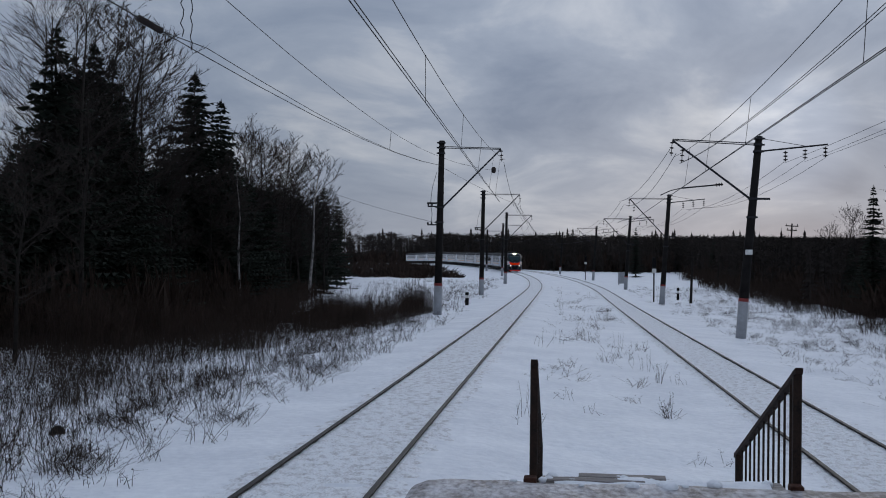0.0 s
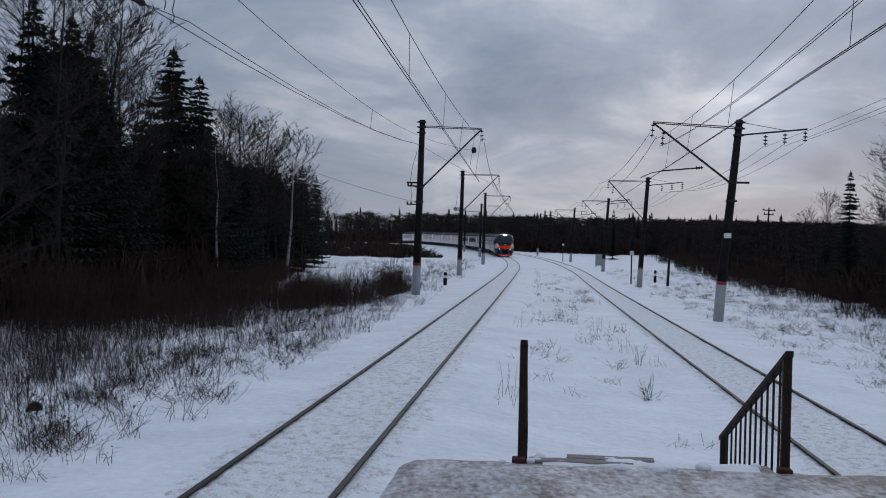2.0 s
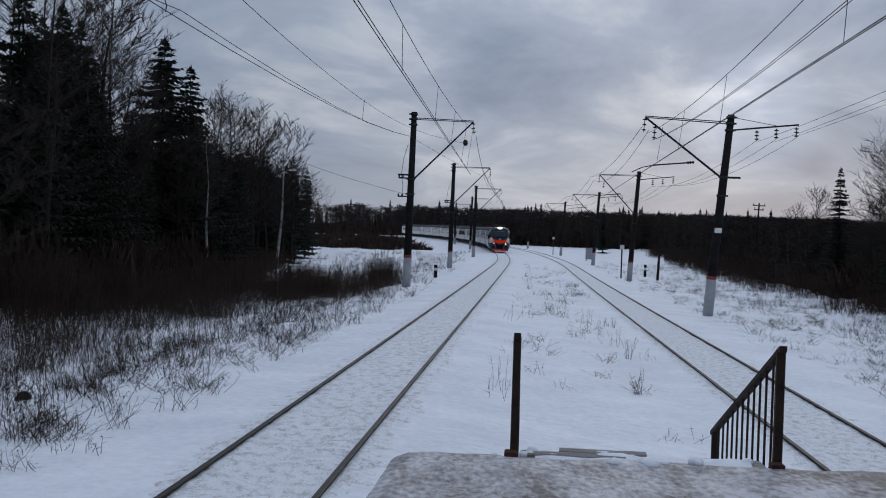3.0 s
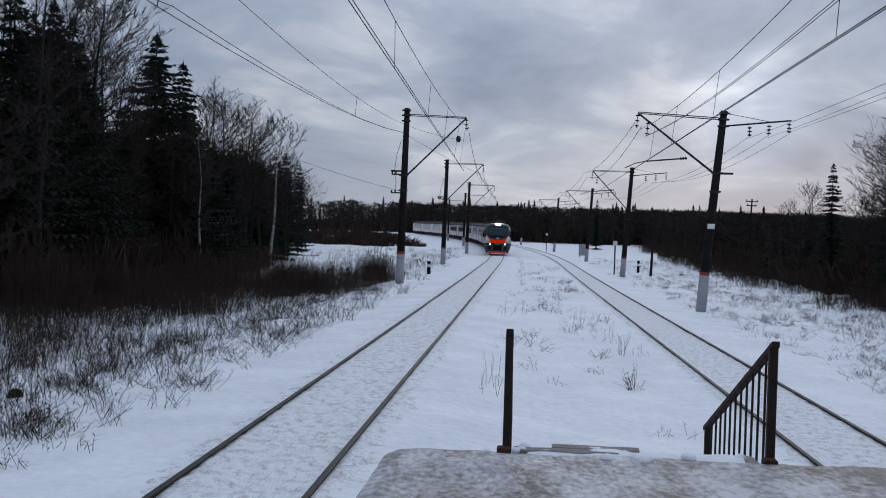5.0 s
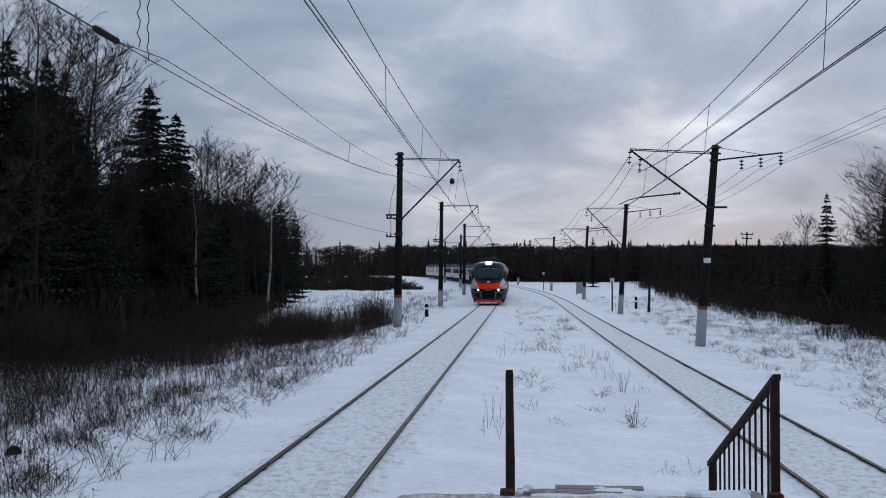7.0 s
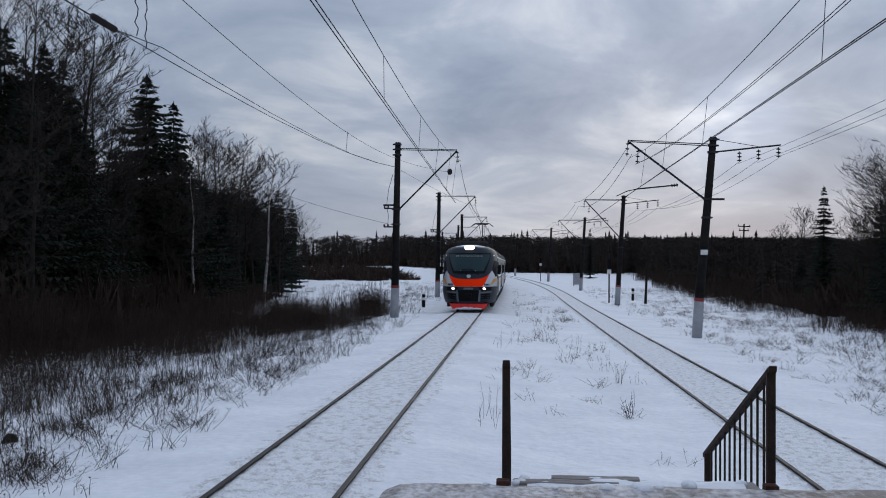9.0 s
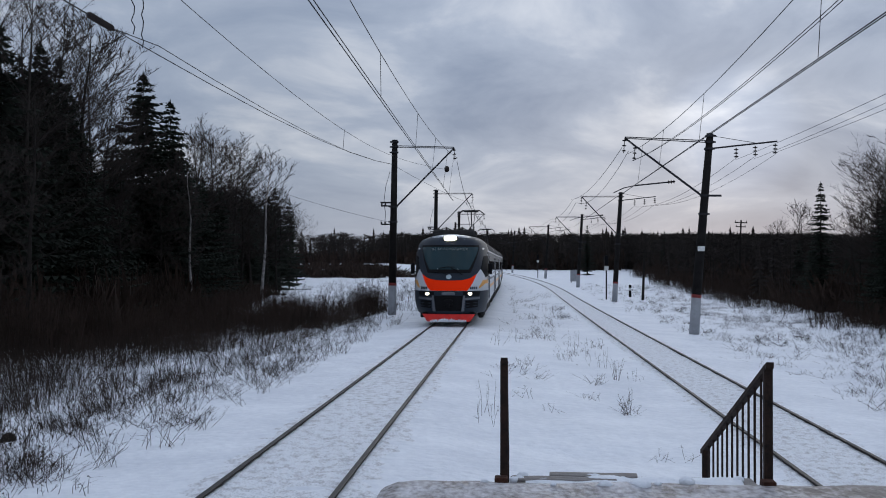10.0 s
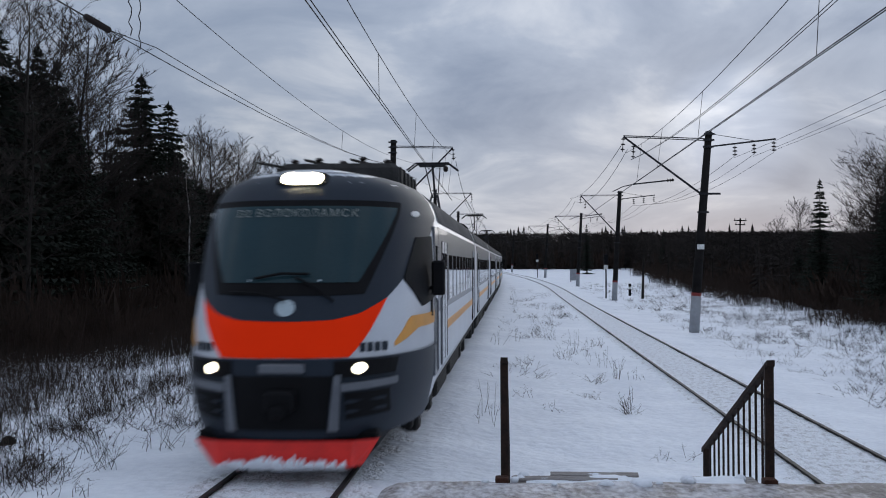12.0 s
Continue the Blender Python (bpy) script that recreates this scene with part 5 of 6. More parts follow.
def plant(kind, i, x, y, h, group):
    """A tree of that kind and height, standing at x, y."""
    z = ground_z(x, y) - 0.1
    base = SPRUCE_H if kind == "spruce" else BARE_H
    k = h / base
    m = Matrix.Translation((x, y, z)) @ Matrix.Rotation(RND.uniform(0, 6.28), 4, "Z") @ Matrix.Diagonal((k * RND.uniform(0.92, 1.08), k * RND.uniform(0.92, 1.08), k, 1))
    key = (kind, i)
    if key not in PROTO:
        if kind == "spruce":
            PROTO[key] = tree_thing("spruce_tree", SPRUCES[i], (BARK, NEEDLE), SPRUCE_LABEL, "spruce tree", group)
        elif kind == "birch":
            PROTO[key] = tree_thing("birch_tree", BARES[i], (BIRCH, TWIG), "leafless birch with pale bark at the wood's edge", "birch tree", group)
        else:
            PROTO[key] = tree_thing("bare_tree", BARES[i], (BARK, TWIG), "leafless dark deciduous tree in the wood", "tree", group)
        PROTO[key].matrix_world = m
        return PROTO[key]
    t = tagged(copy_thing(PROTO[key], m), group=group)
    t.matrix_basis = m
    return t


def seen_at(px, top, d):
    """Foot and height of a tree by its bearing, the height of its top and its distance."""
    x = d * (px - 909) / 1970
    return x, d, 2.8 + (468 - top) / 1970 * d - ground_z(x, d)


LEFT_WOOD, RIGHT_WOOD = "trees of the wood by the near track", "trees of the wood by the second track"
for kind, i, px, top, d, group in (
        ("spruce", 0, 240, 121, 85, LEFT_WOOD), ("spruce", 1, 290, 172, 89, LEFT_WOOD), ("spruce", 0, 48, 66, 58, LEFT_WOOD), ("spruce", 3, 84, 92, 62, LEFT_WOOD), ("spruce", 2, -8, 150, 52, LEFT_WOOD),
        ("spruce", 3, 306, 235, 86, LEFT_WOOD), ("spruce", 3, 190, 250, 76, LEFT_WOOD), ("spruce", 2, 130, 240, 66, LEFT_WOOD), ("spruce", 2, 430, 330, 118, LEFT_WOOD), ("spruce", 3, 508, 350, 170, LEFT_WOOD), ("spruce", 2, 482, 330, 150, LEFT_WOOD),
        ("spruce", 3, 470, 345, 130, LEFT_WOOD), ("spruce", 2, 380, 330, 100, LEFT_WOOD), ("spruce", 2, 350, 320, 95, LEFT_WOOD),
        ("bare", 1, 146, 40, 66, LEFT_WOOD), ("spruce", 2, -25, 30, 50, LEFT_WOOD), ("spruce", 3, 10, 85, 56, LEFT_WOOD), ("bare", 1, 28, -60, 56, LEFT_WOOD), ("bare", 1, -20, -80, 54, LEFT_WOOD), ("bare", 3, 118, -50, 60, LEFT_WOOD), ("bare", 1, 15, -110, 50, LEFT_WOOD), ("bare", 1, -60, -60, 52, LEFT_WOOD), ("bare", 3, 65, -70, 66, LEFT_WOOD), ("bare", 3, 158, 110, 72, LEFT_WOOD),
        ("bare", 3, 330, 196, 100, LEFT_WOOD), ("bare", 3, 352, 203, 102, LEFT_WOOD), ("bare", 1, 374, 200, 105, LEFT_WOOD), ("bare", 3, 402, 212, 108, LEFT_WOOD), ("bare", 1, 415, 240, 112, LEFT_WOOD),
        ("birch", 3, 458, 238, 108, LEFT_WOOD), ("birch", 3, 332, 262, 82, LEFT_WOOD), ("bare", 1, 470, 308, 122, LEFT_WOOD), ("bare", 3, 490, 330, 135, LEFT_WOOD), ("bare", 3, 508, 365, 160, LEFT_WOOD), ("bare", 3, 440, 270, 116, LEFT_WOOD),
        ("bare", 2, 522, 365, 190, LEFT_WOOD), ("bare", 1, 205, 230, 74, LEFT_WOOD), ("bare", 1, 270, 260, 82, LEFT_WOOD), ("bare", 3, 30, 100, 46, LEFT_WOOD),
        ("spruce", 4, 1441, 322, 92, RIGHT_WOOD), ("bare", 0, 1538, 285, 80, RIGHT_WOOD), ("bare", 0, 1570, 262, 76, RIGHT_WOOD), ("bare", 0, 1590, 258, 72, RIGHT_WOOD), ("spruce", 2, 1566, 305, 76, RIGHT_WOOD), ("bare", 3, 1512, 360, 84, RIGHT_WOOD), ("bare", 1, 1600, 250, 78, RIGHT_WOOD), ("spruce", 3, 1540, 345, 82, RIGHT_WOOD),
        ("bare", 1, 92, 15, 62, LEFT_WOOD), ("bare", 3, 150, 62, 70, LEFT_WOOD), ("bare", 1, 340, 215, 98, LEFT_WOOD), ("bare", 3, 388, 222, 104, LEFT_WOOD), ("bare", 1, 420, 262, 110, LEFT_WOOD), ("bare", 1, 485, 320, 128, LEFT_WOOD), ("spruce", 2, 100, 140, 60, LEFT_WOOD), ("spruce", 2, 20, 110, 56, LEFT_WOOD), ("bare", 1, 1556, 262, 78, RIGHT_WOOD), ("bare", 1, 1580, 248, 74, RIGHT_WOOD), ("spruce", 3, 1585, 290, 72, RIGHT_WOOD), ("spruce", 2, 1560, 380, 80, RIGHT_WOOD),
        ("bare", 3, 1400, 342, 112, RIGHT_WOOD), ("bare", 1, 1412, 352, 118, RIGHT_WOOD), ("bare", 3, 1372, 376, 125, RIGHT_WOOD), ("bare", 2, 1625, 230, 70, RIGHT_WOOD), ("bare", 2, 1566, 258, 74, RIGHT_WOOD), ("bare", 2, 1548, 280, 78, RIGHT_WOOD), ("bare", 1, 1528, 318, 80, RIGHT_WOOD), ("bare", 0, 1500, 372, 86, RIGHT_WOOD), ("spruce", 3, 1556, 330, 70, RIGHT_WOOD),
        ("spruce", 4, 1038, 398, 250, RIGHT_WOOD), ("spruce", 4, 1172, 408, 235, RIGHT_WOOD)):
    plant(kind, i, *seen_at(px, top, d), group)


for _ in range(18):
    y = 66 + RND.random() * 60
    x = 23.5 + (y - 58) * 0.05 + RND.random() ** 1.3 * 18
    top = 2.8 + 50 * RND.uniform(0.6, 1.0) / 1970 * y - ground_z(x, y)
    kind = "spruce" if RND.random() < 0.6 else "bare"
    plant(kind, RND.choice((2, 3)) if kind == "spruce" else RND.randrange(3), x, y, max(3.0, top), RIGHT_WOOD)


def left_edge(y):
    return -16.5 - (y - 40) * 0.165 if y > 40 else -16.5 + (40 - y) * 0.05


for _ in range(66):
    y = 32 + RND.random() ** 1.2 * 190
    x = left_edge(y) - 3 - RND.random() ** 1.4 * 28
    d = math.hypot(x, y)
    px = 909 + 1970 * x / y
    top = lerp_table([(-300, 40), (60, 120), (160, 200), (240, 250), (330, 270), (470, 330), (530, 385)], px)
    h = max(4.0, 2.8 + (468 - top) / 1970 * y - ground_z(x, y)) * RND.uniform(0.6, 0.98)
    k = RND.random()
    kind = "spruce" if k < 0.72 else "bare"
    plant(kind, RND.choice((2, 3)) if kind == "spruce" else RND.randrange(3), x, y, min(h, 17), LEFT_WOOD)


# ---- masses of twigs and far woods ----
def arrays(shapes):
    v, f = [], []
    for s in shapes:
        k = len(v)
        v += s.v
        for q in s.f:
            for j in range(1, len(q) - 1):
                f.append((q[0] + k, q[j] + k, q[j + 1] + k))
    return np.array(v, np.float32), np.array(f, np.int32)


def scatter(name, protos, places, mats, label, category):
    """Many copies joined into one mesh; a place is (proto, x, y, z, size, height, turn)."""
    vs, fs, k = [], [], 0
    for i, x, y, z, s, h, a in places:
        v, f = protos[i]
        c, n = math.cos(a) * s, math.sin(a) * s
        w = np.empty_like(v)
        w[:, 0] = v[:, 0] * c - v[:, 1] * n + x
        w[:, 1] = v[:, 0] * n + v[:, 1] * c + y
        w[:, 2] = v[:, 2] * h + z
        vs.append(w); fs.append(f + k)
        k += len(v)
    v, f = np.concatenate(vs), np.concatenate(fs)
    me = bpy.data.meshes.new(name)
    me.vertices.add(len(v)); me.vertices.foreach_set("co", v.ravel())
    me.loops.add(len(f) * 3); me.loops.foreach_set("vertex_index", f.ravel())
    me.polygons.add(len(f)); me.polygons.foreach_set("loop_start", np.arange(0, len(f) * 3, 3, dtype=np.int32))
    me.update(calc_edges=True)
    me.materials.append(mats)
    return tagged(new(name, me), label, category, kind="stuff")


def twig_clump(rng, stems, spread, lean, height, twigs, r, heads=0.0):
    """Upright stems with side twigs, one metre and more high."""
    s = Shape()
    for _ in range(stems):
        a, q = rng.uniform(0, 6.28), spread * math.sqrt(rng.random())
        p = Vector((math.cos(a) * q, math.sin(a) * q, -0.05))
        h = height * rng.uniform(0.45, 1.0)
        e = p + Vector((rng.gauss(0, lean), rng.gauss(0, lean), h))
        mid = p.lerp(e, 0.5) + Vector((rng.gauss(0, 0.03), rng.gauss(0, 0.03), 0))
        s.tube([p, mid, e], [r, r * 0.8, r * 0.3], 3, False)
        if heads and rng.random() < heads:
            g = e + Vector((rng.uniform(-0.03, 0.03), rng.uniform(-0.03, 0.03), 0))
            s.add([g + Vector((0, 0, 0.05)), g + Vector((0.022, 0, 0)), g + Vector((-0.011, 0.019, 0)), g + Vector((-0.011, -0.019, 0)), g - Vector((0, 0, 0.03))], [(0, 1, 2), (0, 2, 3), (0, 3, 1), (4, 2, 1), (4, 3, 2), (4, 1, 3)])
        for _ in range(twigs):
            f = rng.uniform(0.3, 0.95)
            b = p.lerp(e, f)
            s.blade(b, b + Vector((rng.gauss(0, 0.16), rng.gauss(0, 0.16), rng.uniform(0.05, 0.3))) * height * 0.6, r * 0.75)
    return arrays([s])


WEEDS = [twig_clump(random.Random(40 + i), 5, 0.5, 0.22, 1.0, 4, 0.0065, 0.2 if i % 2 else 0.0) for i in range(6)]
TUFTS = [twig_clump(random.Random(50 + i), 13, 0.34, 0.30, 1.0, 5, 0.0055, 0.15) for i in range(5)]
BUSHES = [twig_clump(random.Random(60 + i), 22, 0.9, 0.22, 1.0, 8, 0.008) for i in range(5)]
THICKET = [twig_clump(random.Random(80 + i), 30, 1.1, 0.22, 1.0, 12, 0.011) for i in range(5)]


def scrub_edge(y):
    """Where the scrub begins to the left of the line."""
    return lerp_table([(42, -15.5), (45, -14.0), (50, -11.6), (58, -9.6), (66, -8.2), (74, -8.6), (90, -11.5)], y)


def weed_places():
    out = []
    while len(out) < 1800:
        y = 15.0 + RND.random() ** 0.8 * 60
        u = RND.random() ** 0.8
        x = -6.6 - u * (7.0 + 0.22 * min(y, 45))
        if noise.noise((x * 0.28, y * 0.2, 5)) + u * 0.9 + (y - 30) * 0.012 < 0.2:
            continue
        s = RND.uniform(0.7, 1.3)
        out.append((RND.randrange(6), x, y, ground_z(x, y), s, RND.uniform(0.4, 0.9) + 0.4 * u, RND.uniform(0, 6.28)))
    for _ in range(460):
        y = 11 + RND.random() ** 1.3 * 62
        x = -5.6 - RND.random() ** 0.7 * (2.4 + 0.05 * y)
        if noise.noise((x * 0.6, y * 0.35, 21)) < 0.02:
            continue
        out.append((RND.randrange(6), x, y, ground_z(x, y), RND.uniform(0.5, 1.0), RND.uniform(0.2, 0.45), RND.uniform(0, 6.28)))
    for _ in range(800):
        y = 31 + RND.random() * 15
        x = min(-9.0 - (47 - y) * 0.25, scrub_edge(max(y, 42)) + 2.5) - RND.random() * 15
        out.append((RND.randrange(6), x, y, ground_z(x, y), RND.uniform(0.7, 1.3), RND.uniform(0.5, 1.1) + 0.5 * smooth01(36, 46, y), RND.uniform(0, 6.28)))
    for _ in range(640):
        y = 13.5 + RND.random() * 20
        u = RND.random()
        x = -6.2 - (y - 12) * 0.08 - u * (5.5 + 0.1 * y)
        if noise.noise((x * 0.5, y * 0.4, 15)) + u * 0.8 < 0.1:
            continue
        out.append((RND.randrange(6), x, y, ground_z(x, y), RND.uniform(0.6, 1.2), RND.uniform(0.3, 0.65) + 0.35 * u, RND.uniform(0, 6.28)))
    # verge of the second track
    for _ in range(2300):
        y = 24 + RND.random() ** 1.25 * 150
        u = RND.random() ** 0.7
        x = 8.1 + u * (10.5 + y * 0.05)
        if noise.noise((x * 0.35, y * 0.2, 8)) < -0.16 - 0.2 * u:
            continue
        out.append((RND.randrange(6), x, y, ground_z(x, y), RND.uniform(0.5, 1.2), RND.uniform(0.10, 0.36) + 0.6 * u ** 3, RND.uniform(0, 6.28)))
    # between the tracks
    for _ in range(240):
        y = 30 + RND.random() ** 1.2 * 110
        x = centre(y) + 2.6 + RND.random() * 4.0
        if noise.noise((x * 0.5, y * 0.12, 2)) < 0.05:
            continue
        out.append((RND.randrange(6), x, y, ground_z(x, y), RND.uniform(0.5, 1.0), RND.uniform(0.15, 0.5), RND.uniform(0, 6.28)))
    # far verge on the inside of the bend
    for _ in range(900):
        y = 68 + RND.random() * 130
        x = centre(y) - 4 - RND.random() * 22
        if noise.noise((x * 0.2, y * 0.1, 2)) < -0.05:
            continue
        out.append((RND.randrange(6), x, y, ground_z(x, y), RND.uniform(0.7, 1.4), RND.uniform(0.3, 0.9), RND.uniform(0, 6.28)))
    return out


def tuft_places():
    out = []

    def add(x, y, h):
        out.append((RND.randrange(5), x, y, ground_z(x, y), RND.uniform(0.6, 1.2), h, RND.uniform(0, 6.28)))

    for _ in range(190):     # edge of the near verge
        y = 13 + RND.random() ** 1.2 * 45
        add(-5.7 - RND.random() * (2.0 + 0.07 * y), y, RND.uniform(0.25, 0.7))
    for _ in range(210):     # verge of the second track
        y = 25 + RND.random() ** 1.3 * 80
        add(8.4 + RND.random() ** 0.7 * (7 + 0.06 * y), y, RND.uniform(0.15, 0.5))
    for _ in range(26):      # between the tracks
        y = 22 + RND.random() * 70
        add(centre(y) + 3.0 + RND.random() * 3.4, y, RND.uniform(0.15, 0.42))
    for _ in range(90):      # inside the bend
        y = 72 + RND.random() * 90
        add(centre(y) - 4.5 - RND.random() * 16, y, RND.uniform(0.4, 0.9))
    return out


scatter("grass_tufts", TUFTS, tuft_places(), WEED, "dry brown tufts of weeds poking out of the snow", "weeds")
scatter("weeds", WEEDS, weed_places(), WEED, "dry brown weed stalks standing in the snow", "weeds")
for i, (x, y, h) in enumerate(((2.42, 24.2, 0.75), (2.9, 31.5, 0.8), (3.0, 35.0, 0.9), (0.2, 25.8, 0.45), (-0.62, 22.4, 0.95), (-0.45, 21.0, 0.6), (2.72, 18.8, 0.3), (2.35, 18.6, 0.25), (0.95, 24.0, 0.35), (1.5, 46.0, 0.8), (2.3, 44.0, 0.9), (0.0, 44.0, 0.9), (-0.7, 42.0, 1.0))):
    scatter("weed_clump", WEEDS if i > 1 else [twig_clump(random.Random(7 + i), 8, 0.16, 0.13, 1.0, 6, 0.009)], [(i % 6 if i > 1 else 0, x, y, ground_z(x, y), 0.65, h * 0.85, i)], WEED, "dry weed clump standing in the snow", "weeds")["group"] = "weed clumps between the tracks"


def bush_places():
    out = []
    for _ in range(250):
        y = RND.uniform(46, 82)
        x = scrub_edge(y) - RND.random() ** 1.2 * (7.5 + (y - 50) * 0.12)
        if noise.noise((x * 0.2, y * 0.12, 11)) < -0.3:
            continue
        h = RND.uniform(0.9, 2.0) + 1.5 * max(0.0, noise.noise((x * 0.35, y * 0.2, 17)) + 0.1)
        out.append((RND.randrange(5), x, y, ground_z(x, y), RND.uniform(0.8, 1.3), h, RND.uniform(0, 6.28)))
    return out


scatter("bushes", BUSHES, bush_places(), SCRUB, "leafless brown bushes by the near track", "bushes")


def thicket_places():
    out = []
    for _ in range(330):
        y = 43.0 + RND.gauss(0, 2.0) + RND.random() ** 1.6 * 90
        x = min(scrub_edge(y) - 3.5, left_edge(y) + 3.0) - RND.random() * 14
        if y < 47 and x > -13.5:
            continue
        h = RND.uniform(1.4, 2.6) + 1.6 * smooth01(0, 8, left_edge(y) + 2 - x)
        out.append((RND.randrange(5), x, y, ground_z(x, y), RND.uniform(1.0, 1.7), h, RND.uniform(0, 6.28)))
    for _ in range(260):
        y = 48 + RND.random() ** 1.2 * 200
        x = 18.5 + (y - 58) * 0.04 + RND.random() ** 1.3 * 14
        if y > 200 and x - centre(y) < 30:
            continue
        h = (0.8 + (x - 18) * 0.28) if x < 26 else 3.2
        out.append((RND.randrange(5), x, y, ground_z(x, y), RND.uniform(1.0, 1.7), min(h, 4.5) * RND.uniform(0.7, 1.25), RND.uniform(0, 6.28)))
    return out


def brush_proto(rng):
    """A dense low clump of crossing boughs, one metre high and two across."""
    s = Shape()
    for _ in range(46):
        a, q = rng.uniform(0, 6.28), math.sqrt(rng.random())
        p = Vector((math.cos(a) * q * 0.8, math.sin(a) * q * 0.8, rng.uniform(-0.05, 0.35)))
        e = p + Vector((rng.gauss(0, 0.25), rng.gauss(0, 0.25), rng.uniform(0.35, 0.65) * (1.15 - 0.5 * q)))
        s.blade(p, e, rng.uniform(0.05, 0.12))
    return arrays([s])


BRUSH = [brush_proto(random.Random(120 + i)) for i in range(5)]


def brush_places():
    out = []
    for _ in range(1150):                # under the left-hand wood
        y = 46 + RND.random() ** 1.3 * 190
        x = left_edge(y) - 0.5 - RND.random() * 30
        out.append((RND.randrange(5), x, y, ground_z(x, y), RND.uniform(1.2, 2.0), RND.uniform(2.4, 5.2), RND.uniform(0, 6.28)))
    for _ in range(1500):                # along the right-hand wood
        y = 52 + RND.random() ** 0.9 * 330
        x = max(23.5 + (y - 58) * 0.05, centre(y) + 25) + RND.random() ** 1.3 * (10 + y * 0.14)
        h = min(2.8 + 34 / 1970 * y, 9.0) * RND.uniform(0.6, 1.0)
        out.append((RND.randrange(5), x, y, ground_z(x, y), RND.uniform(1.4, 2.4) + y * 0.004, h, RND.uniform(0, 6.28)))
    for _ in range(2300):                # beyond the bend
        y = 330 + RND.random() ** 1.2 * 480
        x = centre(y) + 15 + RND.random() ** 1.2 * (30 + 0.30 * y)
        h = (2.8 + 36 / 1970 * y) * RND.uniform(0.55, 1.0) - 1.5
        out.append((RND.randrange(5), x, y, ground_z(x, y) - 0.2, RND.uniform(2.5, 5.0), h, RND.uniform(0, 6.28)))
    for _ in range(420):                 # low scrub inside the bend
        y = 215 + RND.random() * 230
        x = centre(y) - 13 - RND.random() * (15 + y * 0.12)
        out.append((RND.randrange(5), x, y, ground_z(x, y) - 0.2, RND.uniform(1.5, 3.0), RND.uniform(1.2, 3.2), RND.uniform(0, 6.28)))
    return out


scatter("undergrowth", BRUSH, brush_places(), SCRUB, "dense dark brown undergrowth below the trees", "undergrowth")
scatter("thicket", THICKET, thicket_places(), SCRUB, "dense dark leafless thicket under the trees", "thicket")


def far_proto(rng, conifer):
    """A far tree one metre high: a tiered spruce, or a round bare crown on its stem."""
    s = Shape()
    if conifer:
        for w in range(13):
            f = w / 13
            z, r = 0.08 + 0.92 * f, 0.17 * (1 - f) ** 0.85 * rng.uniform(0.75, 1.15) + 0.010
            a0 = rng.uniform(0, 6.28)
            for b in range(6):
                a = a0 + b * 1.047 + rng.uniform(-0.3, 0.3)
                d = Vector((math.cos(a), math.sin(a), 0)) * r * rng.uniform(0.8, 1.15)
                n = Vector((-d.y, d.x, 0)) * 0.5
                p = Vector((0, 0, z))
                s.add([p + Vector((0, 0, 0.06)), p + d + n - Vector((0, 0, 0.03)), p + d - n - Vector((0, 0, 0.04))], [(0, 1, 2)])
        s.blade((0, 0, 0.9), (0, 0, 1.03), 0.008)
    else:
        s.stem((0, 0, -0.02), (0, 0, 0.9), 0.012, 0.003)
        for b in range(22):
            f = rng.uniform(0.2, 0.92)
            a = rng.uniform(0, 6.28)
            ln = (0.07 + 0.17 * math.sin(math.pi * (f - 0.1) / 0.95)) * rng.uniform(0.7, 1.15)
            p = Vector((0, 0, f))
            e = p + Vector((math.cos(a) * ln, math.sin(a) * ln, ln * rng.uniform(0.3, 0.75)))
            s.blade(p, e, 0.007)
            for _ in range(5):
                q = p.lerp(e, rng.uniform(0.3, 1.0))
                s.blade(q, q + Vector((rng.gauss(0, 0.045), rng.gauss(0, 0.045), rng.uniform(0.0, 0.07))), 0.0055)
    return arrays([s])


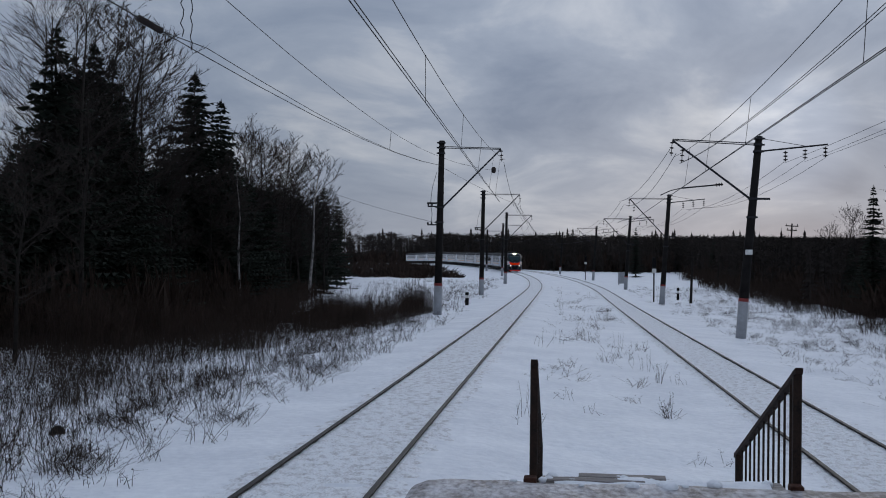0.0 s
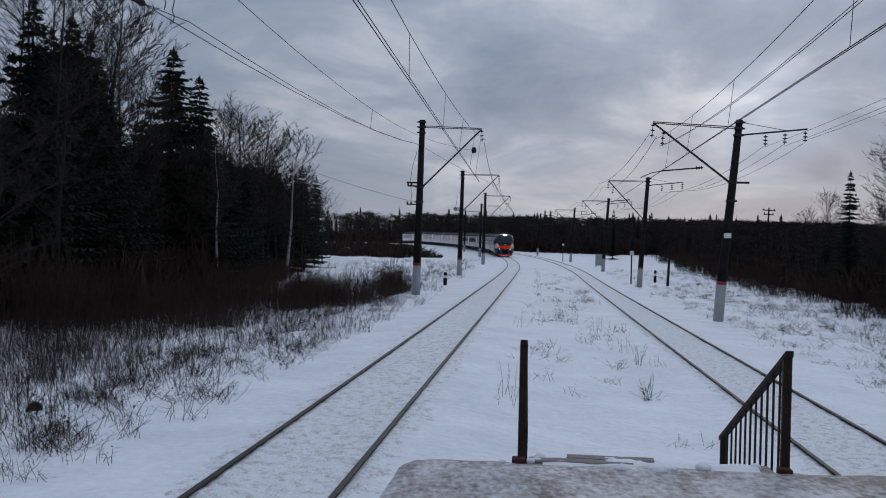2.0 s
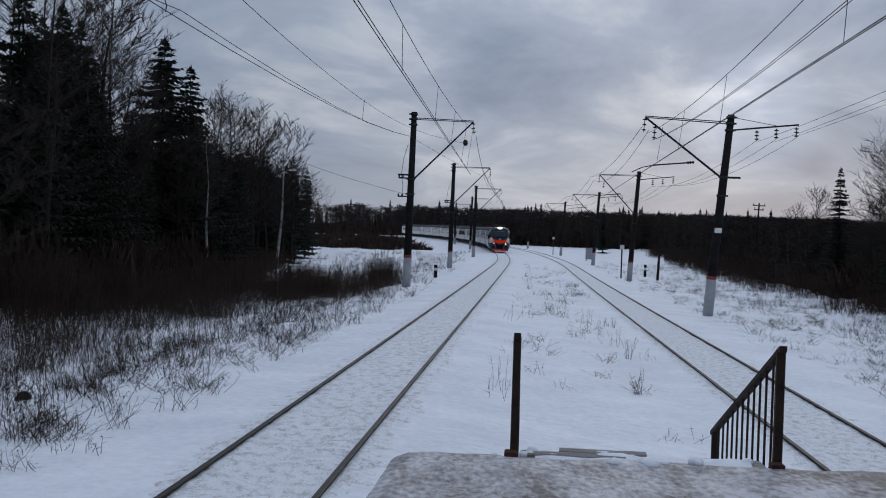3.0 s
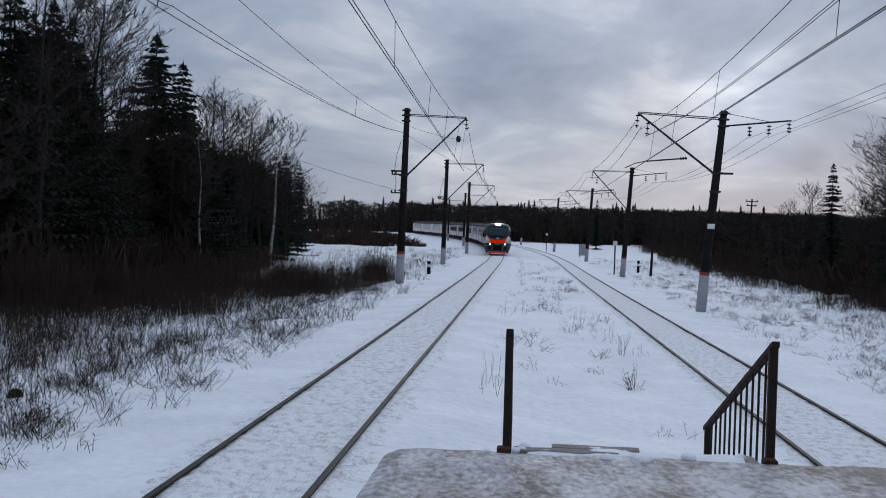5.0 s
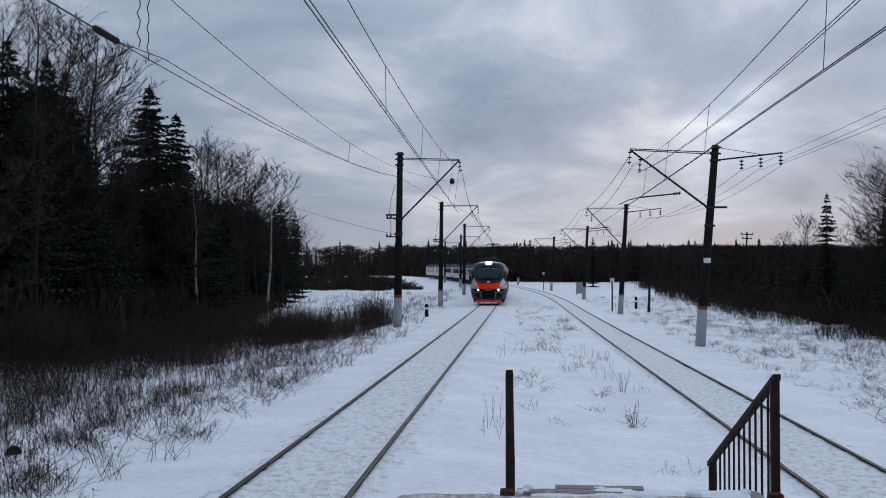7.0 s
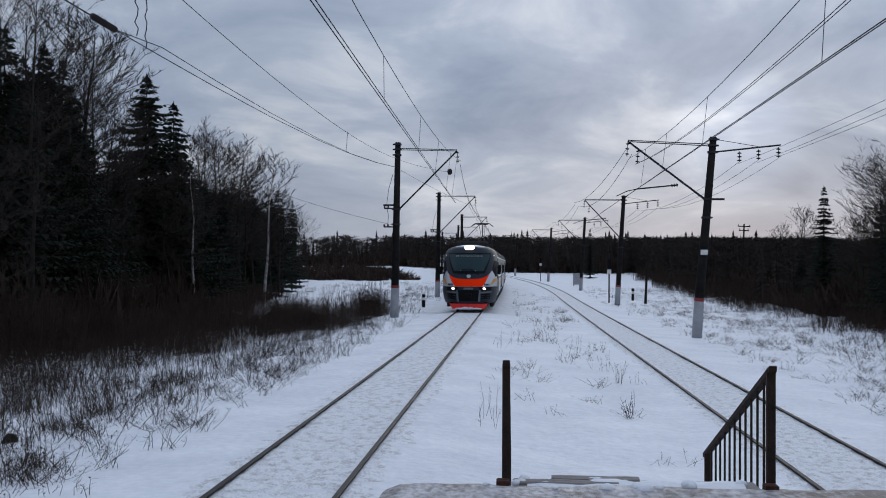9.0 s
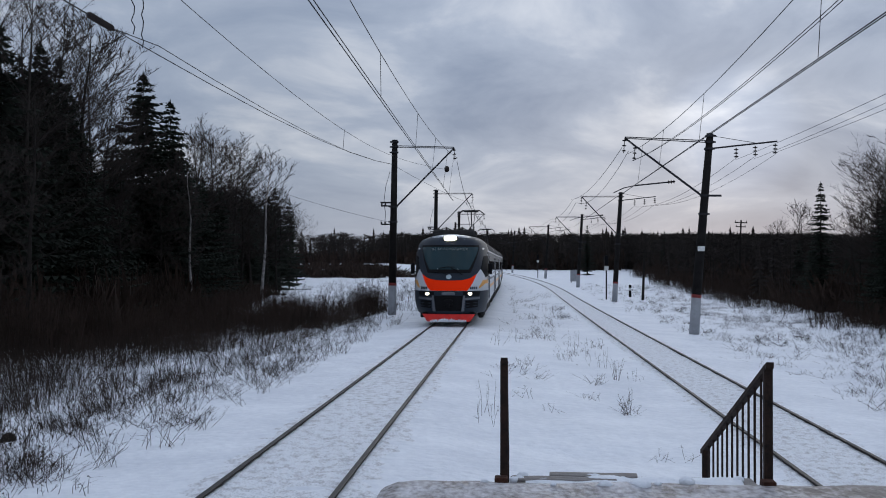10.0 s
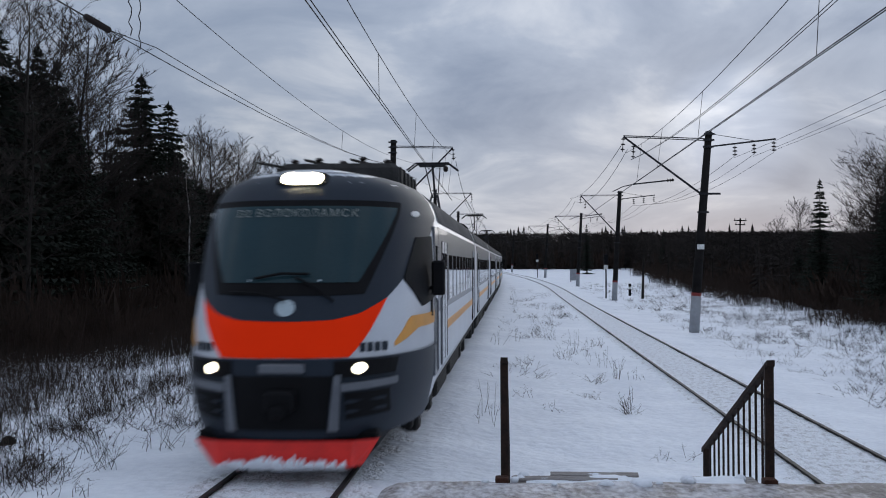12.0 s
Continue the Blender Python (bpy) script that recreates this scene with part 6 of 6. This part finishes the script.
FAR_TREES = [far_proto(random.Random(100 + i), i < 3) for i in range(6)]


def far_places():
    out = []
    while len(out) < 4700:
        k = RND.random()
        if k < 0.42:      # beyond the bend
            y = 320 + RND.random() ** 1.2 * 500
            x = centre(y) + 16 + RND.random() ** 1.1 * (40 + 0.34 * y)
        elif k < 0.75:    # right-hand wood
            y = 100 + RND.random() ** 0.9 * 300
            x = 21 + (y - 58) * 0.05 + RND.random() ** 1.2 * (26 + y * 0.32)
            if x - centre(y) < 24:
                continue
        else:             # left-hand wood
            y = RND.uniform(120, 340)
            x = left_edge(y) - 4 - RND.random() * 45
        kind = RND.choice((0, 1, 2, 3, 4, 5, 3, 4, 5, 3))
        top = 55 * (RND.uniform(0.7, 1.04) if kind > 2 else RND.uniform(0.6, 0.96)) + (RND.uniform(5, 20) if kind < 3 and RND.random() < 0.22 else 0)
        px = 909 + 1970 * x / y
        if px < 520:
            top = max(top, (468 - lerp_table([(-500, 60), (60, 130), (160, 220), (240, 260), (330, 290), (470, 350), (520, 400)], px)) * RND.uniform(0.55, 0.9))
        h = max(3.0, 2.8 + top / 1970 * y - ground_z(x, y))
        h = min(h, 15.0 if y < 330 else 25.0)
        out.append((kind, x, y, ground_z(x, y) - 0.1, h * (RND.uniform(0.75, 1.1) if kind < 3 else RND.uniform(1.0, 1.7)), h, RND.uniform(0, 6.28)))
    return out


scatter("far_woods", FAR_TREES, far_places(), FAR, "dark mixed winter woods along the line and beyond the bend", "woods")


def motions():
    times = [i * 0.25 for i in range(49)]
    rows = [[] for _ in TRAIN]
    for t in times:
        y = nose_y(t)
        for k in range(len(TRAIN)):
            m, y = car_pose(y)
            rows[k].append((t, m))
    for ob, r in zip(TRAIN, rows):
        walk(ob, r)
    # the cab car's wheels roll on the rails, step by step
    for wheel in HEAD_WHEELS:
        x, y, z = wheel.location
        turns = []
        for i in range(361):
            a = math.degrees((nose_y(0.0) - nose_y(i / 30)) / WHEEL_R)
            turns.append((i / 30, pose(x, y, z, a % 360)))
        walk(wheel, turns)


motions()
